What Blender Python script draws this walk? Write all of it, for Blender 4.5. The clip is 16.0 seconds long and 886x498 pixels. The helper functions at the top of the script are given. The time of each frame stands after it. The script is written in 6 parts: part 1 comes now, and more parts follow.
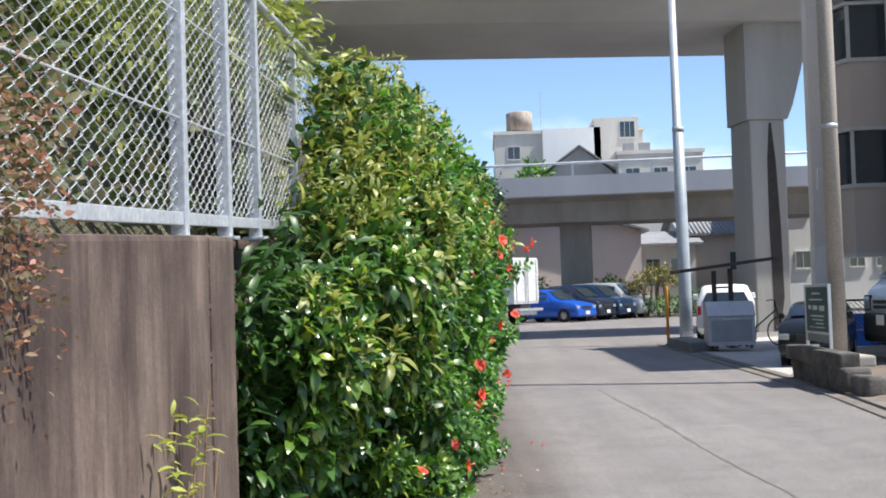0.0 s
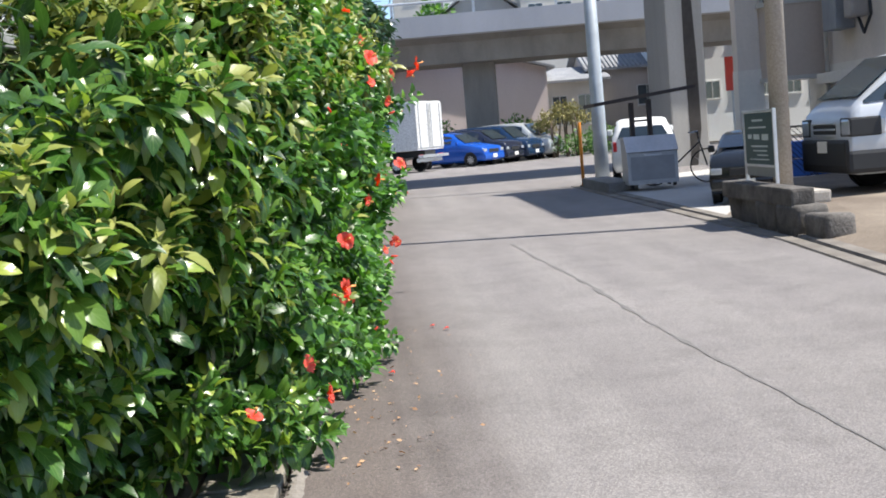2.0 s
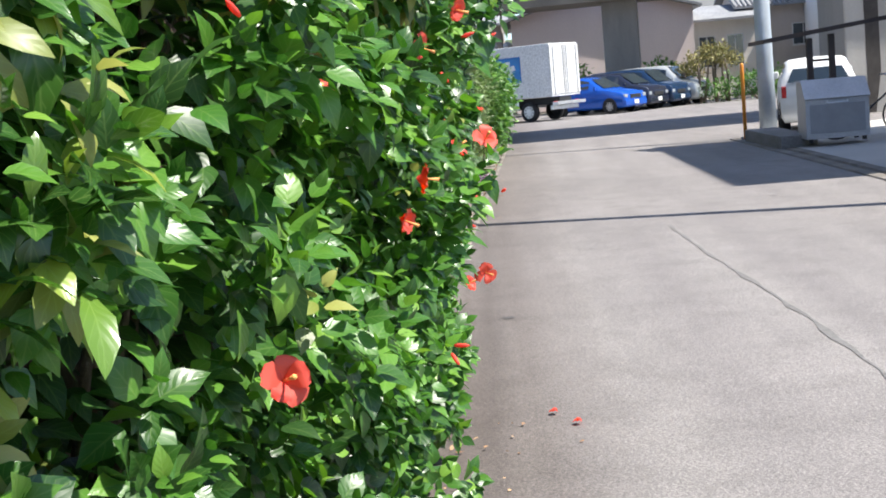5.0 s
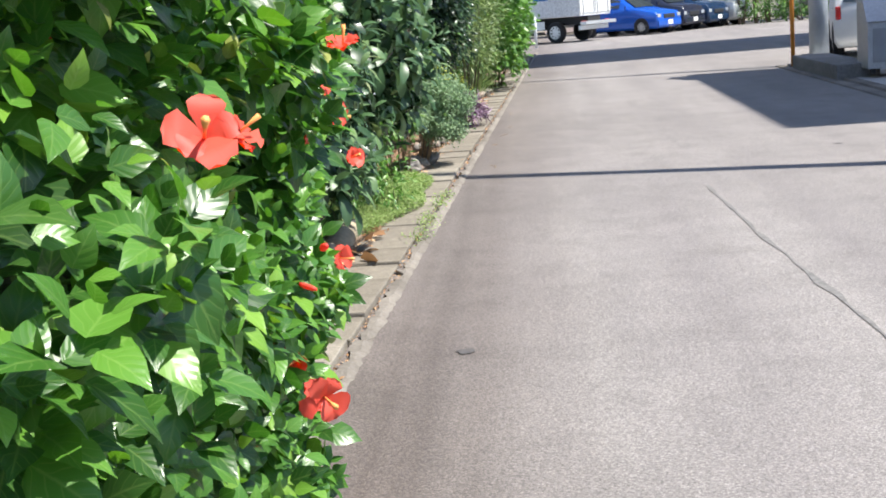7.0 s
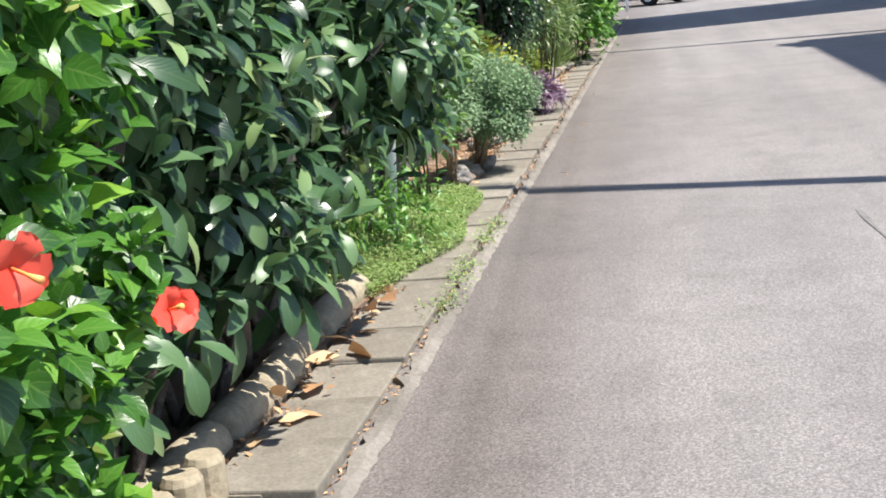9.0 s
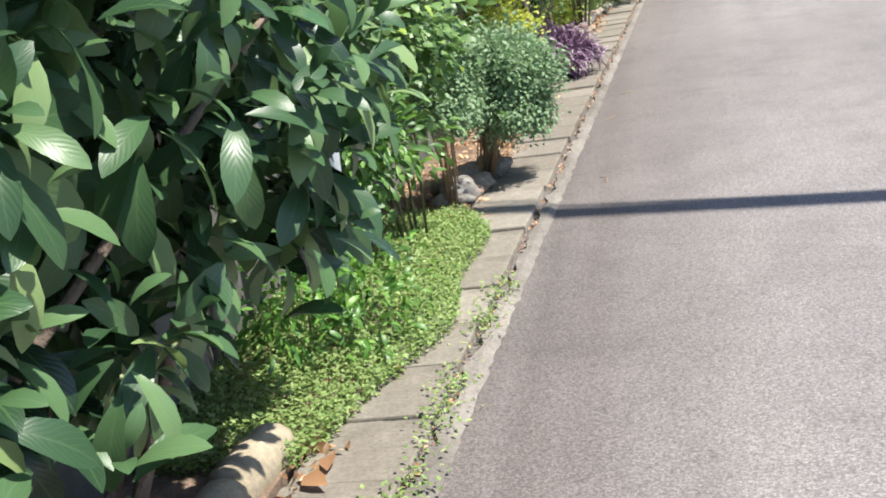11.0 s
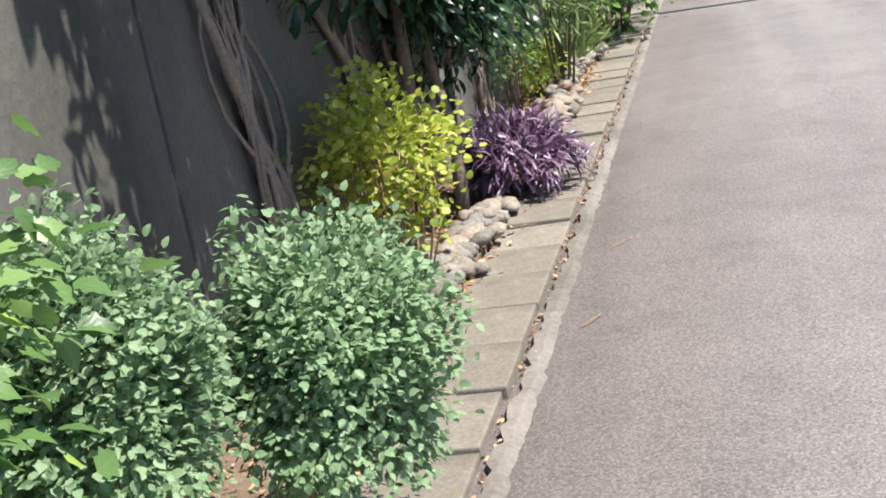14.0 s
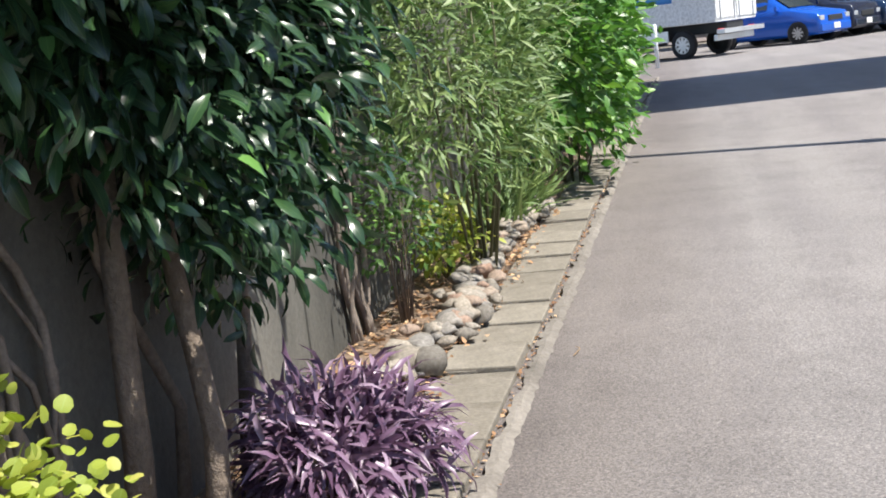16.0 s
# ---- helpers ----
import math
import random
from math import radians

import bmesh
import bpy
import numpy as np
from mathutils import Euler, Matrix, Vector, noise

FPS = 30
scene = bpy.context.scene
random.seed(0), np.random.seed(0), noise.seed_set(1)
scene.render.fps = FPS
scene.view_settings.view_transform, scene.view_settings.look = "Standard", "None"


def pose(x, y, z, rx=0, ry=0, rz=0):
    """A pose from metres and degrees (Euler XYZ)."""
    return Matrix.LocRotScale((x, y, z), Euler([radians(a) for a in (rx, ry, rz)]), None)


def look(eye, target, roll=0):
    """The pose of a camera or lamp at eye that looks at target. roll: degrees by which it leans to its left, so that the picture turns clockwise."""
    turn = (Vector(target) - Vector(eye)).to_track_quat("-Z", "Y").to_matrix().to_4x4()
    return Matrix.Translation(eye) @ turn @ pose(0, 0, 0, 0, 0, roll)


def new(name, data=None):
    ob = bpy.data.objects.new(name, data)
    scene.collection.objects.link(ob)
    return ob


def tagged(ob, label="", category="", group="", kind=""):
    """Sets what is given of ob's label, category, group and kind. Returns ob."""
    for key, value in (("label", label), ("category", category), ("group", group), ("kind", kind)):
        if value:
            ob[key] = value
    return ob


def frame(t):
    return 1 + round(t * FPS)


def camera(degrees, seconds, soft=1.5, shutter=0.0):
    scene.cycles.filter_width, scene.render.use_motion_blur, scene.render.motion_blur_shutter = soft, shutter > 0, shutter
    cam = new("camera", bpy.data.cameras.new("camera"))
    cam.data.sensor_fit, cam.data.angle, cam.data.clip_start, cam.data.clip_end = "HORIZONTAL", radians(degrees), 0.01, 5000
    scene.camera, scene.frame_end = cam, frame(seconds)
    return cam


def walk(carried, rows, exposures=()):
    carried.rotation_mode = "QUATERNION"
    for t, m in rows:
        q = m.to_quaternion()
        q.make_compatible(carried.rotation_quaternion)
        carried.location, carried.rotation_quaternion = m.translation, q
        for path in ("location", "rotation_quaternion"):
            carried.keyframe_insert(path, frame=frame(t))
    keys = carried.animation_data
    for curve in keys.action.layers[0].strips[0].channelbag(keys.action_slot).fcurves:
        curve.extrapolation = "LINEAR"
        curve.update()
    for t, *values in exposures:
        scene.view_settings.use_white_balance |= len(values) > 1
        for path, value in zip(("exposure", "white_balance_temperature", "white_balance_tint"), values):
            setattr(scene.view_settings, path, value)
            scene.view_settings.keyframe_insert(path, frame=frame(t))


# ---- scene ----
cam = camera(39.53, 16.0, 1.85)
PATH = [
    (0.000, -0.553, 0.000, 1.333, 92.230, 1.794, 2.061),
    (0.500, -0.550, 0.663, 1.351, 89.991, 2.103, 0.664),
    (1.000, -0.492, 1.221, 1.339, 87.239, 2.554, -3.243),
    (1.500, -0.426, 1.839, 1.317, 86.169, 3.517, -4.190),
    (2.000, -0.360, 2.536, 1.300, 84.913, 4.626, -2.263),
    (2.500, -0.334, 3.081, 1.291, 83.491, 5.092, -0.087),
    (3.000, -0.340, 3.703, 1.304, 82.299, 4.759, 1.805),
    (5.500, -0.145, 6.814, 1.310, 82.991, 4.999, 4.166),
    (6.000, -0.106, 7.448, 1.285, 80.542, 4.718, 3.935),
    (6.500, -0.043, 8.055, 1.289, 78.968, 4.681, 4.135),
    (7.000, 0.031, 8.674, 1.272, 79.348, 4.578, 5.500),
    (7.500, 0.044, 9.250, 1.284, 79.295, 4.877, 7.604),
    (8.000, 0.066, 9.856, 1.267, 78.086, 6.283, 9.272),
    (8.500, 0.040, 10.407, 1.285, 77.114, 6.648, 9.316),
    (9.000, 0.049, 10.961, 1.260, 78.155, 6.084, 9.665),
    (11.500, -0.094, 13.655, 1.332, 74.958, 10.091, 11.185),
    (12.000, -0.123, 14.275, 1.340, 76.674, 9.341, 10.384),
    (12.500, -0.111, 14.907, 1.320, 77.109, 9.212, 10.200),
    (13.000, -0.152, 15.521, 1.341, 77.020, 8.617, 12.309),
    (13.500, -0.159, 16.189, 1.309, 75.838, 10.646, 14.075),
    (14.000, -0.189, 16.808, 1.313, 75.646, 10.472, 11.497),
    (14.500, -0.163, 17.448, 1.303, 77.107, 9.999, 10.141),
    (15.000, -0.182, 18.101, 1.299, 78.833, 8.135, 9.195),
    (15.500, -0.175, 18.790, 1.298, 80.679, 6.723, 9.864),
    (16.000, -0.183, 19.505, 1.279, 80.404, 6.640, 10.999),
]
walk(cam, [(t, pose(*p)) for t, *p in PATH], exposures=[(0.0, 0.90), (1.5, 1.02), (3.0, 1.14), (5.5, 1.27), (9.0, 1.32), (14.0, 1.32), (16.0, 1.22)])

# ---------- world, sun ----------
SUN_TO = Vector((1.0, -0.24, 1.8)).normalized()
world = bpy.data.worlds.new("sky")
scene.world = world
world.use_nodes = True
wn = world.node_tree
sky = wn.nodes.new("ShaderNodeTexSky")
sky.sky_type = "NISHITA"
sky.sun_disc = False
sky.sun_elevation = math.asin(SUN_TO.z)
sky.sun_rotation = math.atan2(SUN_TO.x, SUN_TO.y)
sky.air_density, sky.dust_density, sky.ozone_density = 0.8, 0.4, 4.0
# thin fair-weather clouds over the whole sky
wtc = wn.nodes.new("ShaderNodeTexCoord")
wmap = wn.nodes.new("ShaderNodeMapping")
wmap.inputs["Scale"].default_value = (1.0, 1.0, 2.6)
wmap.inputs["Location"].default_value = (0.35, 0.1, 0.0)
wn.links.new(wtc.outputs["Generated"], wmap.inputs["Vector"])
wnoise = wn.nodes.new("ShaderNodeTexNoise")
wnoise.inputs["Scale"].default_value, wnoise.inputs["Detail"].default_value, wnoise.inputs["Roughness"].default_value = 2.6, 7.0, 0.55
wn.links.new(wmap.outputs["Vector"], wnoise.inputs["Vector"])
wramp = wn.nodes.new("ShaderNodeValToRGB")
wramp.color_ramp.elements[0].position, wramp.color_ramp.elements[1].position = 0.54, 0.76
wn.links.new(wnoise.outputs["Fac"], wramp.inputs["Fac"])
wmix = wn.nodes.new("ShaderNodeMix")
wmix.data_type = "RGBA"
wmix.inputs["B"].default_value = (7.6, 7.9, 8.3, 1)
wn.links.new(wramp.outputs["Color"], wmix.inputs["Factor"])
wn.links.new(sky.outputs["Color"], wmix.inputs["A"])
wn.links.new(wmix.outputs["Result"], wn.nodes["Background"].inputs["Color"])
wn.nodes["Background"].inputs["Strength"].default_value = 0.108
sun = new("sun", bpy.data.lights.new("sun", "SUN"))
sun.data.energy, sun.data.angle, sun.data.color = 4.0, radians(0.55), (1.0, 0.955, 0.88)
sun.matrix_world = look(SUN_TO * 60, (0, 0, 0))

# ---------- materials ----------
def mat(name, rough=0.8, metal=0.0, spec=0.5):
    m = bpy.data.materials.new(name)
    m.use_nodes = True
    b = m.node_tree.nodes["Principled BSDF"]
    b.inputs["Roughness"].default_value = rough
    b.inputs["Metallic"].default_value = metal
    b.inputs["Specular IOR Level"].default_value = spec
    return m, m.node_tree, b


def node(nt, kind, **values):
    n = nt.nodes.new(kind)
    for k, v in values.items():
        n.inputs[k].default_value = v
    return n


def ramp(nt, fac, stops):
    r = nt.nodes.new("ShaderNodeValToRGB")
    e = r.color_ramp.elements
    while len(e) < len(stops):
        e.new(0.5)
    for el, (p, c) in zip(e, stops):
        el.position, el.color = p, (*c, 1)
    nt.links.new(fac, r.inputs["Fac"])
    return r.outputs["Color"]


def noise_of(nt, vec, scale, detail=4.0, rough=0.6, stretch=None):
    if stretch:
        mp = node(nt, "ShaderNodeMapping", Scale=stretch)
        nt.links.new(vec, mp.inputs["Vector"])
        vec = mp.outputs["Vector"]
    n = node(nt, "ShaderNodeTexNoise", Scale=scale, Detail=detail, Roughness=rough)
    nt.links.new(vec, n.inputs["Vector"])
    return n.outputs["Fac"]


def mix(nt, fac, a, b, mode="MIX"):
    m = nt.nodes.new("ShaderNodeMix")
    m.data_type, m.blend_type = "RGBA", mode
    for sock, v in ((m.inputs["Factor"], fac), (m.inputs["A"], a), (m.inputs["B"], b)):
        if isinstance(v, bpy.types.NodeSocket):
            nt.links.new(v, sock)
        elif isinstance(v, (int, float)):
            sock.default_value = v
        else:
            sock.default_value = (*v, 1)
    return m.outputs["Result"]


def bump(nt, b, height, strength=0.3, distance=0.01):
    n = node(nt, "ShaderNodeBump", Strength=strength, Distance=distance)
    nt.links.new(height, n.inputs["Height"])
    nt.links.new(n.outputs["Normal"], b.inputs["Normal"])


def coords(nt):
    return nt.nodes.new("ShaderNodeTexCoord").outputs["Object"]


def rough_surface(name, dark, light, big=0.6, fine=60.0, rough=0.85, bump_s=0.3, bump_d=0.004, stretch=None, speck=None, metal=0.0, amp=0.25):
    """A surface with large stains, fine grain and relief."""
    m, nt, b = mat(name, rough, metal)
    v = coords(nt)
    n1 = noise_of(nt, v, big, 5, 0.65, stretch)
    n2 = noise_of(nt, v, fine, 3, 0.7)
    c = ramp(nt, n1, [(0.3, dark), (0.7, light)])
    g = ramp(nt, n2, [(0.3, (1 - amp, 1 - amp, 1 - amp)), (0.72, (1 + 0.8 * amp, 1 + 0.8 * amp, 1 + 0.8 * amp))])
    c = mix(nt, 1.0, c, g, "MULTIPLY")
    if speck:
        n3 = noise_of(nt, v, fine * 2.2, 2, 0.5)
        f = ramp(nt, n3, [(0.62, (0, 0, 0)), (0.70, (1, 1, 1))])
        c = mix(nt, f, c, speck)
    nt.links.new(c, b.inputs["Base Color"])
    bump(nt, b, n2, bump_s, bump_d)
    return m


def plain(name, col, rough=0.5, metal=0.0, spec=0.5, vary=0.12, scale=3.0):
    m, nt, b = mat(name, rough, metal, spec)
    n1 = noise_of(nt, coords(nt), scale, 6, 0.65)
    lo, hi = [c * (1 - vary) for c in col], [min(1, c * (1 + vary)) for c in col]
    nt.links.new(ramp(nt, n1, [(0.3, lo), (0.7, hi)]), b.inputs["Base Color"])
    return m


def pieces_mat(name, stops, rough=0.85, fine=40.0, bump_s=0.5, bump_d=0.006):
    """Pieces that differ one from another."""
    m, nt, b = mat(name, rough)
    v = coords(nt)
    info = nt.nodes.new("ShaderNodeObjectInfo")
    isl = nt.nodes.new("ShaderNodeNewGeometry")
    add = nt.nodes.new("ShaderNodeMath")
    add.operation = "ADD"
    nt.links.new(info.outputs["Random"], add.inputs[0])
    nt.links.new(isl.outputs["Random Per Island"], add.inputs[1])
    fr = nt.nodes.new("ShaderNodeMath")
    fr.operation = "FRACT"
    nt.links.new(add.outputs[0], fr.inputs[0])
    c = ramp(nt, fr.outputs[0], stops)
    n2 = noise_of(nt, v, fine, 5, 0.7)
    g = ramp(nt, n2, [(0.25, (0.62, 0.62, 0.62)), (0.75, (1.25, 1.25, 1.25))])
    n1 = noise_of(nt, v, 3.0, 4, 0.6)
    g2 = ramp(nt, n1, [(0.3, (0.58, 0.56, 0.52)), (0.68, (1.15, 1.14, 1.12))])
    c = mix(nt, 1.0, mix(nt, 1.0, c, g, "MULTIPLY"), g2, "MULTIPLY")
    nt.links.new(c, b.inputs["Base Color"])
    bump(nt, b, n2, bump_s, bump_d)
    return m


def leaf_mat(name, stops, rough=0.38, trans=0.25, vein=(0.35, 0.5, 0.15), vein_f=0.35, side=9.0, spec=0.5, blotch=None, rib=0.12):
    m, nt, b = mat(name, rough, 0.0, spec)
    isl = nt.nodes.new("ShaderNodeNewGeometry")
    c = ramp(nt, isl.outputs["Random Per Island"], stops)
    uv = nt.nodes.new("ShaderNodeUVMap")
    sep = nt.nodes.new("ShaderNodeSeparateXYZ")
    nt.links.new(uv.outputs["UV"], sep.inputs[0])
    ax = nt.nodes.new("ShaderNodeMath"); ax.operation = "ABSOLUTE"
    su = nt.nodes.new("ShaderNodeMath"); su.operation = "SUBTRACT"; su.inputs[1].default_value = 0.5
    nt.links.new(sep.outputs["X"], su.inputs[0])
    nt.links.new(su.outputs[0], ax.inputs[0])
    mid = ramp(nt, ax.outputs[0], [(0.0, (1, 1, 1)), (0.05, (0, 0, 0))])
    # side veins: a saw along v shifted by |u|
    mu = nt.nodes.new("ShaderNodeMath"); mu.operation = "MULTIPLY_ADD"; mu.inputs[1].default_value = -0.7
    nt.links.new(ax.outputs[0], mu.inputs[0]); nt.links.new(sep.outputs["Y"], mu.inputs[2])
    sc = nt.nodes.new("ShaderNodeMath"); sc.operation = "MULTIPLY"; sc.inputs[1].default_value = side
    nt.links.new(mu.outputs[0], sc.inputs[0])
    fr = nt.nodes.new("ShaderNodeMath"); fr.operation = "PINGPONG"; fr.inputs[1].default_value = 0.5
    nt.links.new(sc.outputs[0], fr.inputs[0])
    sv = ramp(nt, fr.outputs[0], [(0.0, (0.7, 0.7, 0.7)), (0.10, (0, 0, 0))])
    lines = mix(nt, 1.0, mid, sv, "LIGHTEN")
    f = mix(nt, vein_f, (0, 0, 0), lines)
    c = mix(nt, f, c, vein)
    if blotch:
        n = noise_of(nt, coords(nt), 45.0, 3, 0.6)
        c = mix(nt, ramp(nt, n, [(0.50, (0, 0, 0)), (0.56, (1, 1, 1))]), c, blotch)
    nt.links.new(c, b.inputs["Base Color"])
    bump(nt, b, fr.outputs[0], rib, 0.004)
    tr = nt.nodes.new("ShaderNodeBsdfTranslucent")
    hs = nt.nodes.new("ShaderNodeHueSaturation")
    hs.inputs["Value"].default_value, hs.inputs["Saturation"].default_value = 1.6, 1.1
    nt.links.new(c, hs.inputs["Color"])
    nt.links.new(hs.outputs["Color"], tr.inputs["Color"])
    ms = nt.nodes.new("ShaderNodeMixShader")
    ms.inputs["Fac"].default_value = trans
    out = nt.nodes["Material Output"]
    nt.links.new(b.outputs["BSDF"], ms.inputs[1])
    nt.links.new(tr.outputs["BSDF"], ms.inputs[2])
    nt.links.new(ms.outputs["Shader"], out.inputs["Surface"])
    return m


def asphalt_mat():
    m, nt, b = mat("asphalt", 0.82)
    v = coords(nt)
    big = noise_of(nt, v, 0.25, 4, 0.6)
    lane = noise_of(nt, v, 0.9, 3, 0.55, (2.2, 0.12, 1))
    c = ramp(nt, big, [(0.35, (0.226, 0.212, 0.203)), (0.65, (0.274, 0.257, 0.245))])
    c = mix(nt, 1.0, c, ramp(nt, lane, [(0.3, (0.86, 0.85, 0.86)), (0.7, (1.06, 1.06, 1.05))]), "MULTIPLY")
    vo = node(nt, "ShaderNodeTexVoronoi", Scale=165.0)
    nt.links.new(v, vo.inputs["Vector"])
    st = ramp(nt, vo.outputs["Distance"], [(0.1, (1.14, 1.135, 1.13)), (0.65, (0.72, 0.72, 0.73))])
    c = mix(nt, 1.0, c, st, "MULTIPLY")
    sepc = nt.nodes.new("ShaderNodeSeparateColor")
    nt.links.new(vo.outputs["Color"], sepc.inputs["Color"])
    c = mix(nt, 1.0, c, ramp(nt, sepc.outputs["Red"], [(0.0, (0.72, 0.71, 0.71)), (1.0, (1.27, 1.26, 1.26))]), "MULTIPLY")
    # dirty brown-purple strip by the gutter
    sx = nt.nodes.new("ShaderNodeSeparateXYZ")
    nt.links.new(v, sx.inputs[0])
    wob = nt.nodes.new("ShaderNodeMath"); wob.operation = "MULTIPLY_ADD"; wob.inputs[1].default_value = 0.5
    nt.links.new(noise_of(nt, v, 1.2, 4, 0.6, (1, 0.25, 1)), wob.inputs[0]); nt.links.new(sx.outputs["X"], wob.inputs[2])
    mr = node(nt, "ShaderNodeMapRange")
    mr.inputs["From Min"].default_value, mr.inputs["From Max"].default_value = -0.30, 0.40
    mr.inputs["To Min"].default_value, mr.inputs["To Max"].default_value = 1.0, 0.0
    nt.links.new(wob.outputs[0], mr.inputs["Value"])
    along = node(nt, "ShaderNodeMapRange")
    along.inputs["From Min"].default_value, along.inputs["From Max"].default_value = 11.0, 15.0
    along.inputs["To Min"].default_value, along.inputs["To Max"].default_value = 1.0, 0.6
    nt.links.new(sx.outputs["Y"], along.inputs["Value"])
    soil = nt.nodes.new("ShaderNodeMath"); soil.operation = "MULTIPLY"
    nt.links.new(mr.outputs["Result"], soil.inputs[0]); nt.links.new(along.outputs["Result"], soil.inputs[1])
    c = mix(nt, soil.outputs[0], c, mix(nt, 1.0, c, (0.58, 0.52, 0.485), "MULTIPLY"))
    # two dark tyre-worn streaks running along the gutter side
    wig = nt.nodes.new("ShaderNodeMath"); wig.operation = "MULTIPLY_ADD"; wig.inputs[1].default_value = 0.10
    nt.links.new(noise_of(nt, v, 1.0, 2, 0.5, (0.3, 0.35, 1)), wig.inputs[0]); nt.links.new(sx.outputs["X"], wig.inputs[2])
    skew = nt.nodes.new("ShaderNodeMath"); skew.operation = "MULTIPLY_ADD"; skew.inputs[1].default_value = 0.045
    nt.links.new(sx.outputs["Y"], skew.inputs[0]); nt.links.new(wig.outputs[0], skew.inputs[2])
    for at_x, half, deep in ((0.112, 0.05, 0.80), (0.285, 0.07, 0.88), (-0.03, 0.03, 0.86)):
        su = nt.nodes.new("ShaderNodeMath"); su.operation = "SUBTRACT"; su.inputs[1].default_value = at_x
        nt.links.new(skew.outputs[0], su.inputs[0])
        ab = nt.nodes.new("ShaderNodeMath"); ab.operation = "ABSOLUTE"
        nt.links.new(su.outputs[0], ab.inputs[0])
        c = mix(nt, 1.0, c, ramp(nt, ab.outputs[0], [(0.0, (deep, deep * 0.985, deep * 0.98)), (half * 2, (1, 1, 1))]), "MULTIPLY")
    gr = noise_of(nt, v, 85.0, 3, 0.75)
    c = mix(nt, 1.0, c, ramp(nt, gr, [(0.33, (0.72, 0.715, 0.715)), (0.5, (1, 1, 1)), (0.68, (1.26, 1.25, 1.24))]), "MULTIPLY")
    # scuffed paler and darker blotches
    c = mix(nt, 1.0, c, ramp(nt, noise_of(nt, v, 2.3, 6, 0.7), [(0.34, (0.86, 0.855, 0.85)), (0.5, (1, 1, 1)), (0.68, (1.07, 1.065, 1.06))]), "MULTIPLY")
    nt.links.new(c, b.inputs["Base Color"])
    bump(nt, b, gr, 0.7, 0.006)
    return m


def wall_mat(name="old_concrete", k=1.0):
    m, nt, b = mat(name, 0.9)
    v = coords(nt)
    base = ramp(nt, noise_of(nt, v, 0.8, 5, 0.6), [(0.40, (0.10 * k, 0.07 * k, 0.058 * k)), (0.60, (0.275 * k, 0.215 * k, 0.175 * k))])
    drip = noise_of(nt, v, 2.2, 6, 0.75, (1, 1, 0.16))
    c = mix(nt, 1.0, base, ramp(nt, drip, [(0.38, (0.36, 0.29, 0.29)), (0.60, (1.0, 0.96, 0.95)), (0.72, (1.5, 1.5, 1.45))]), "MULTIPLY")
    g = noise_of(nt, v, 45, 4, 0.7)
    c = mix(nt, 1.0, c, ramp(nt, g, [(0.3, (0.8, 0.8, 0.8)), (0.7, (1.15, 1.15, 1.15))]), "MULTIPLY")
    nt.links.new(c, b.inputs["Base Color"])
    bump(nt, b, g, 0.4, 0.006)
    return m


ASPHALT = asphalt_mat()
WALL = wall_mat("old_concrete", 0.86)
WALL2 = rough_surface("mossy_grey_concrete", (0.055, 0.054, 0.047), (0.15, 0.143, 0.125), 1.3, 40, 0.92, 0.5, 0.006, stretch=(1, 1, 0.25), amp=0.18)
CONC = rough_surface("concrete_kerb", (0.12, 0.106, 0.09), (0.25, 0.225, 0.195), 1.6, 55, 0.92, 0.9, 0.004, speck=(0.18, 0.16, 0.14))
SLAB = pieces_mat("slab_concrete", [(0.0, (0.20, 0.18, 0.15)), (0.5, (0.245, 0.222, 0.186)), (1.0, (0.29, 0.265, 0.225))], 0.92, 75)
APRON = rough_surface("apron_concrete", (0.40, 0.385, 0.36), (0.50, 0.485, 0.46), 0.5, 50, 0.9)
LOT = rough_surface("lot_brown_concrete", (0.13, 0.10, 0.075), (0.27, 0.225, 0.175), 0.6, 35, 0.92, 0.5, 0.006, stretch=(1, 0.5, 1))
SOIL = rough_surface("soil", (0.12, 0.085, 0.06), (0.24, 0.17, 0.12), 4, 60, 0.95, 0.8, 0.012, speck=(0.36, 0.22, 0.13))
DARK = plain("gap_shade", (0.03, 0.027, 0.024), 0.95)
STONE = pieces_mat("river_stone", [(0.0, (0.19, 0.175, 0.155)), (0.35, (0.34, 0.30, 0.25)), (0.6, (0.25, 0.24, 0.23)), (0.85, (0.40, 0.355, 0.30)), (1.0, (0.33, 0.22, 0.165))], 0.8, 30)
GALV = rough_surface("galvanised", (0.45, 0.48, 0.52), (0.58, 0.61, 0.64), 3, 40, 0.45, 0.1, 0.001, metal=0.3)
DECK = rough_surface("deck_concrete", (0.40, 0.40, 0.41), (0.50, 0.50, 0.51), 0.3, 20, 0.9, 0.1, 0.003, stretch=(1, 1, 0.25), amp=0.06)
# darker concrete with the shade under the ramp put into its colour
GIRDER = rough_surface("shade_dark_concrete", (0.17, 0.155, 0.14), (0.30, 0.28, 0.25), 0.5, 20, 0.9, 0.1, 0.003, stretch=(1, 1, 0.2), amp=0.08)
PIER = rough_surface("pier_concrete", (0.30, 0.29, 0.27), (0.42, 0.41, 0.39), 0.6, 20, 0.9, 0.1, 0.003, stretch=(1, 1, 0.12), amp=0.06)
HIB = leaf_mat("hibiscus_leaf", [(0.0, (0.022, 0.074, 0.012)), (0.5, (0.054, 0.158, 0.023)), (0.86, (0.105, 0.25, 0.032)), (1.0, (0.19, 0.35, 0.046))], 0.33, 0.28, vein_f=0.2, side=5.0, rib=0.15)
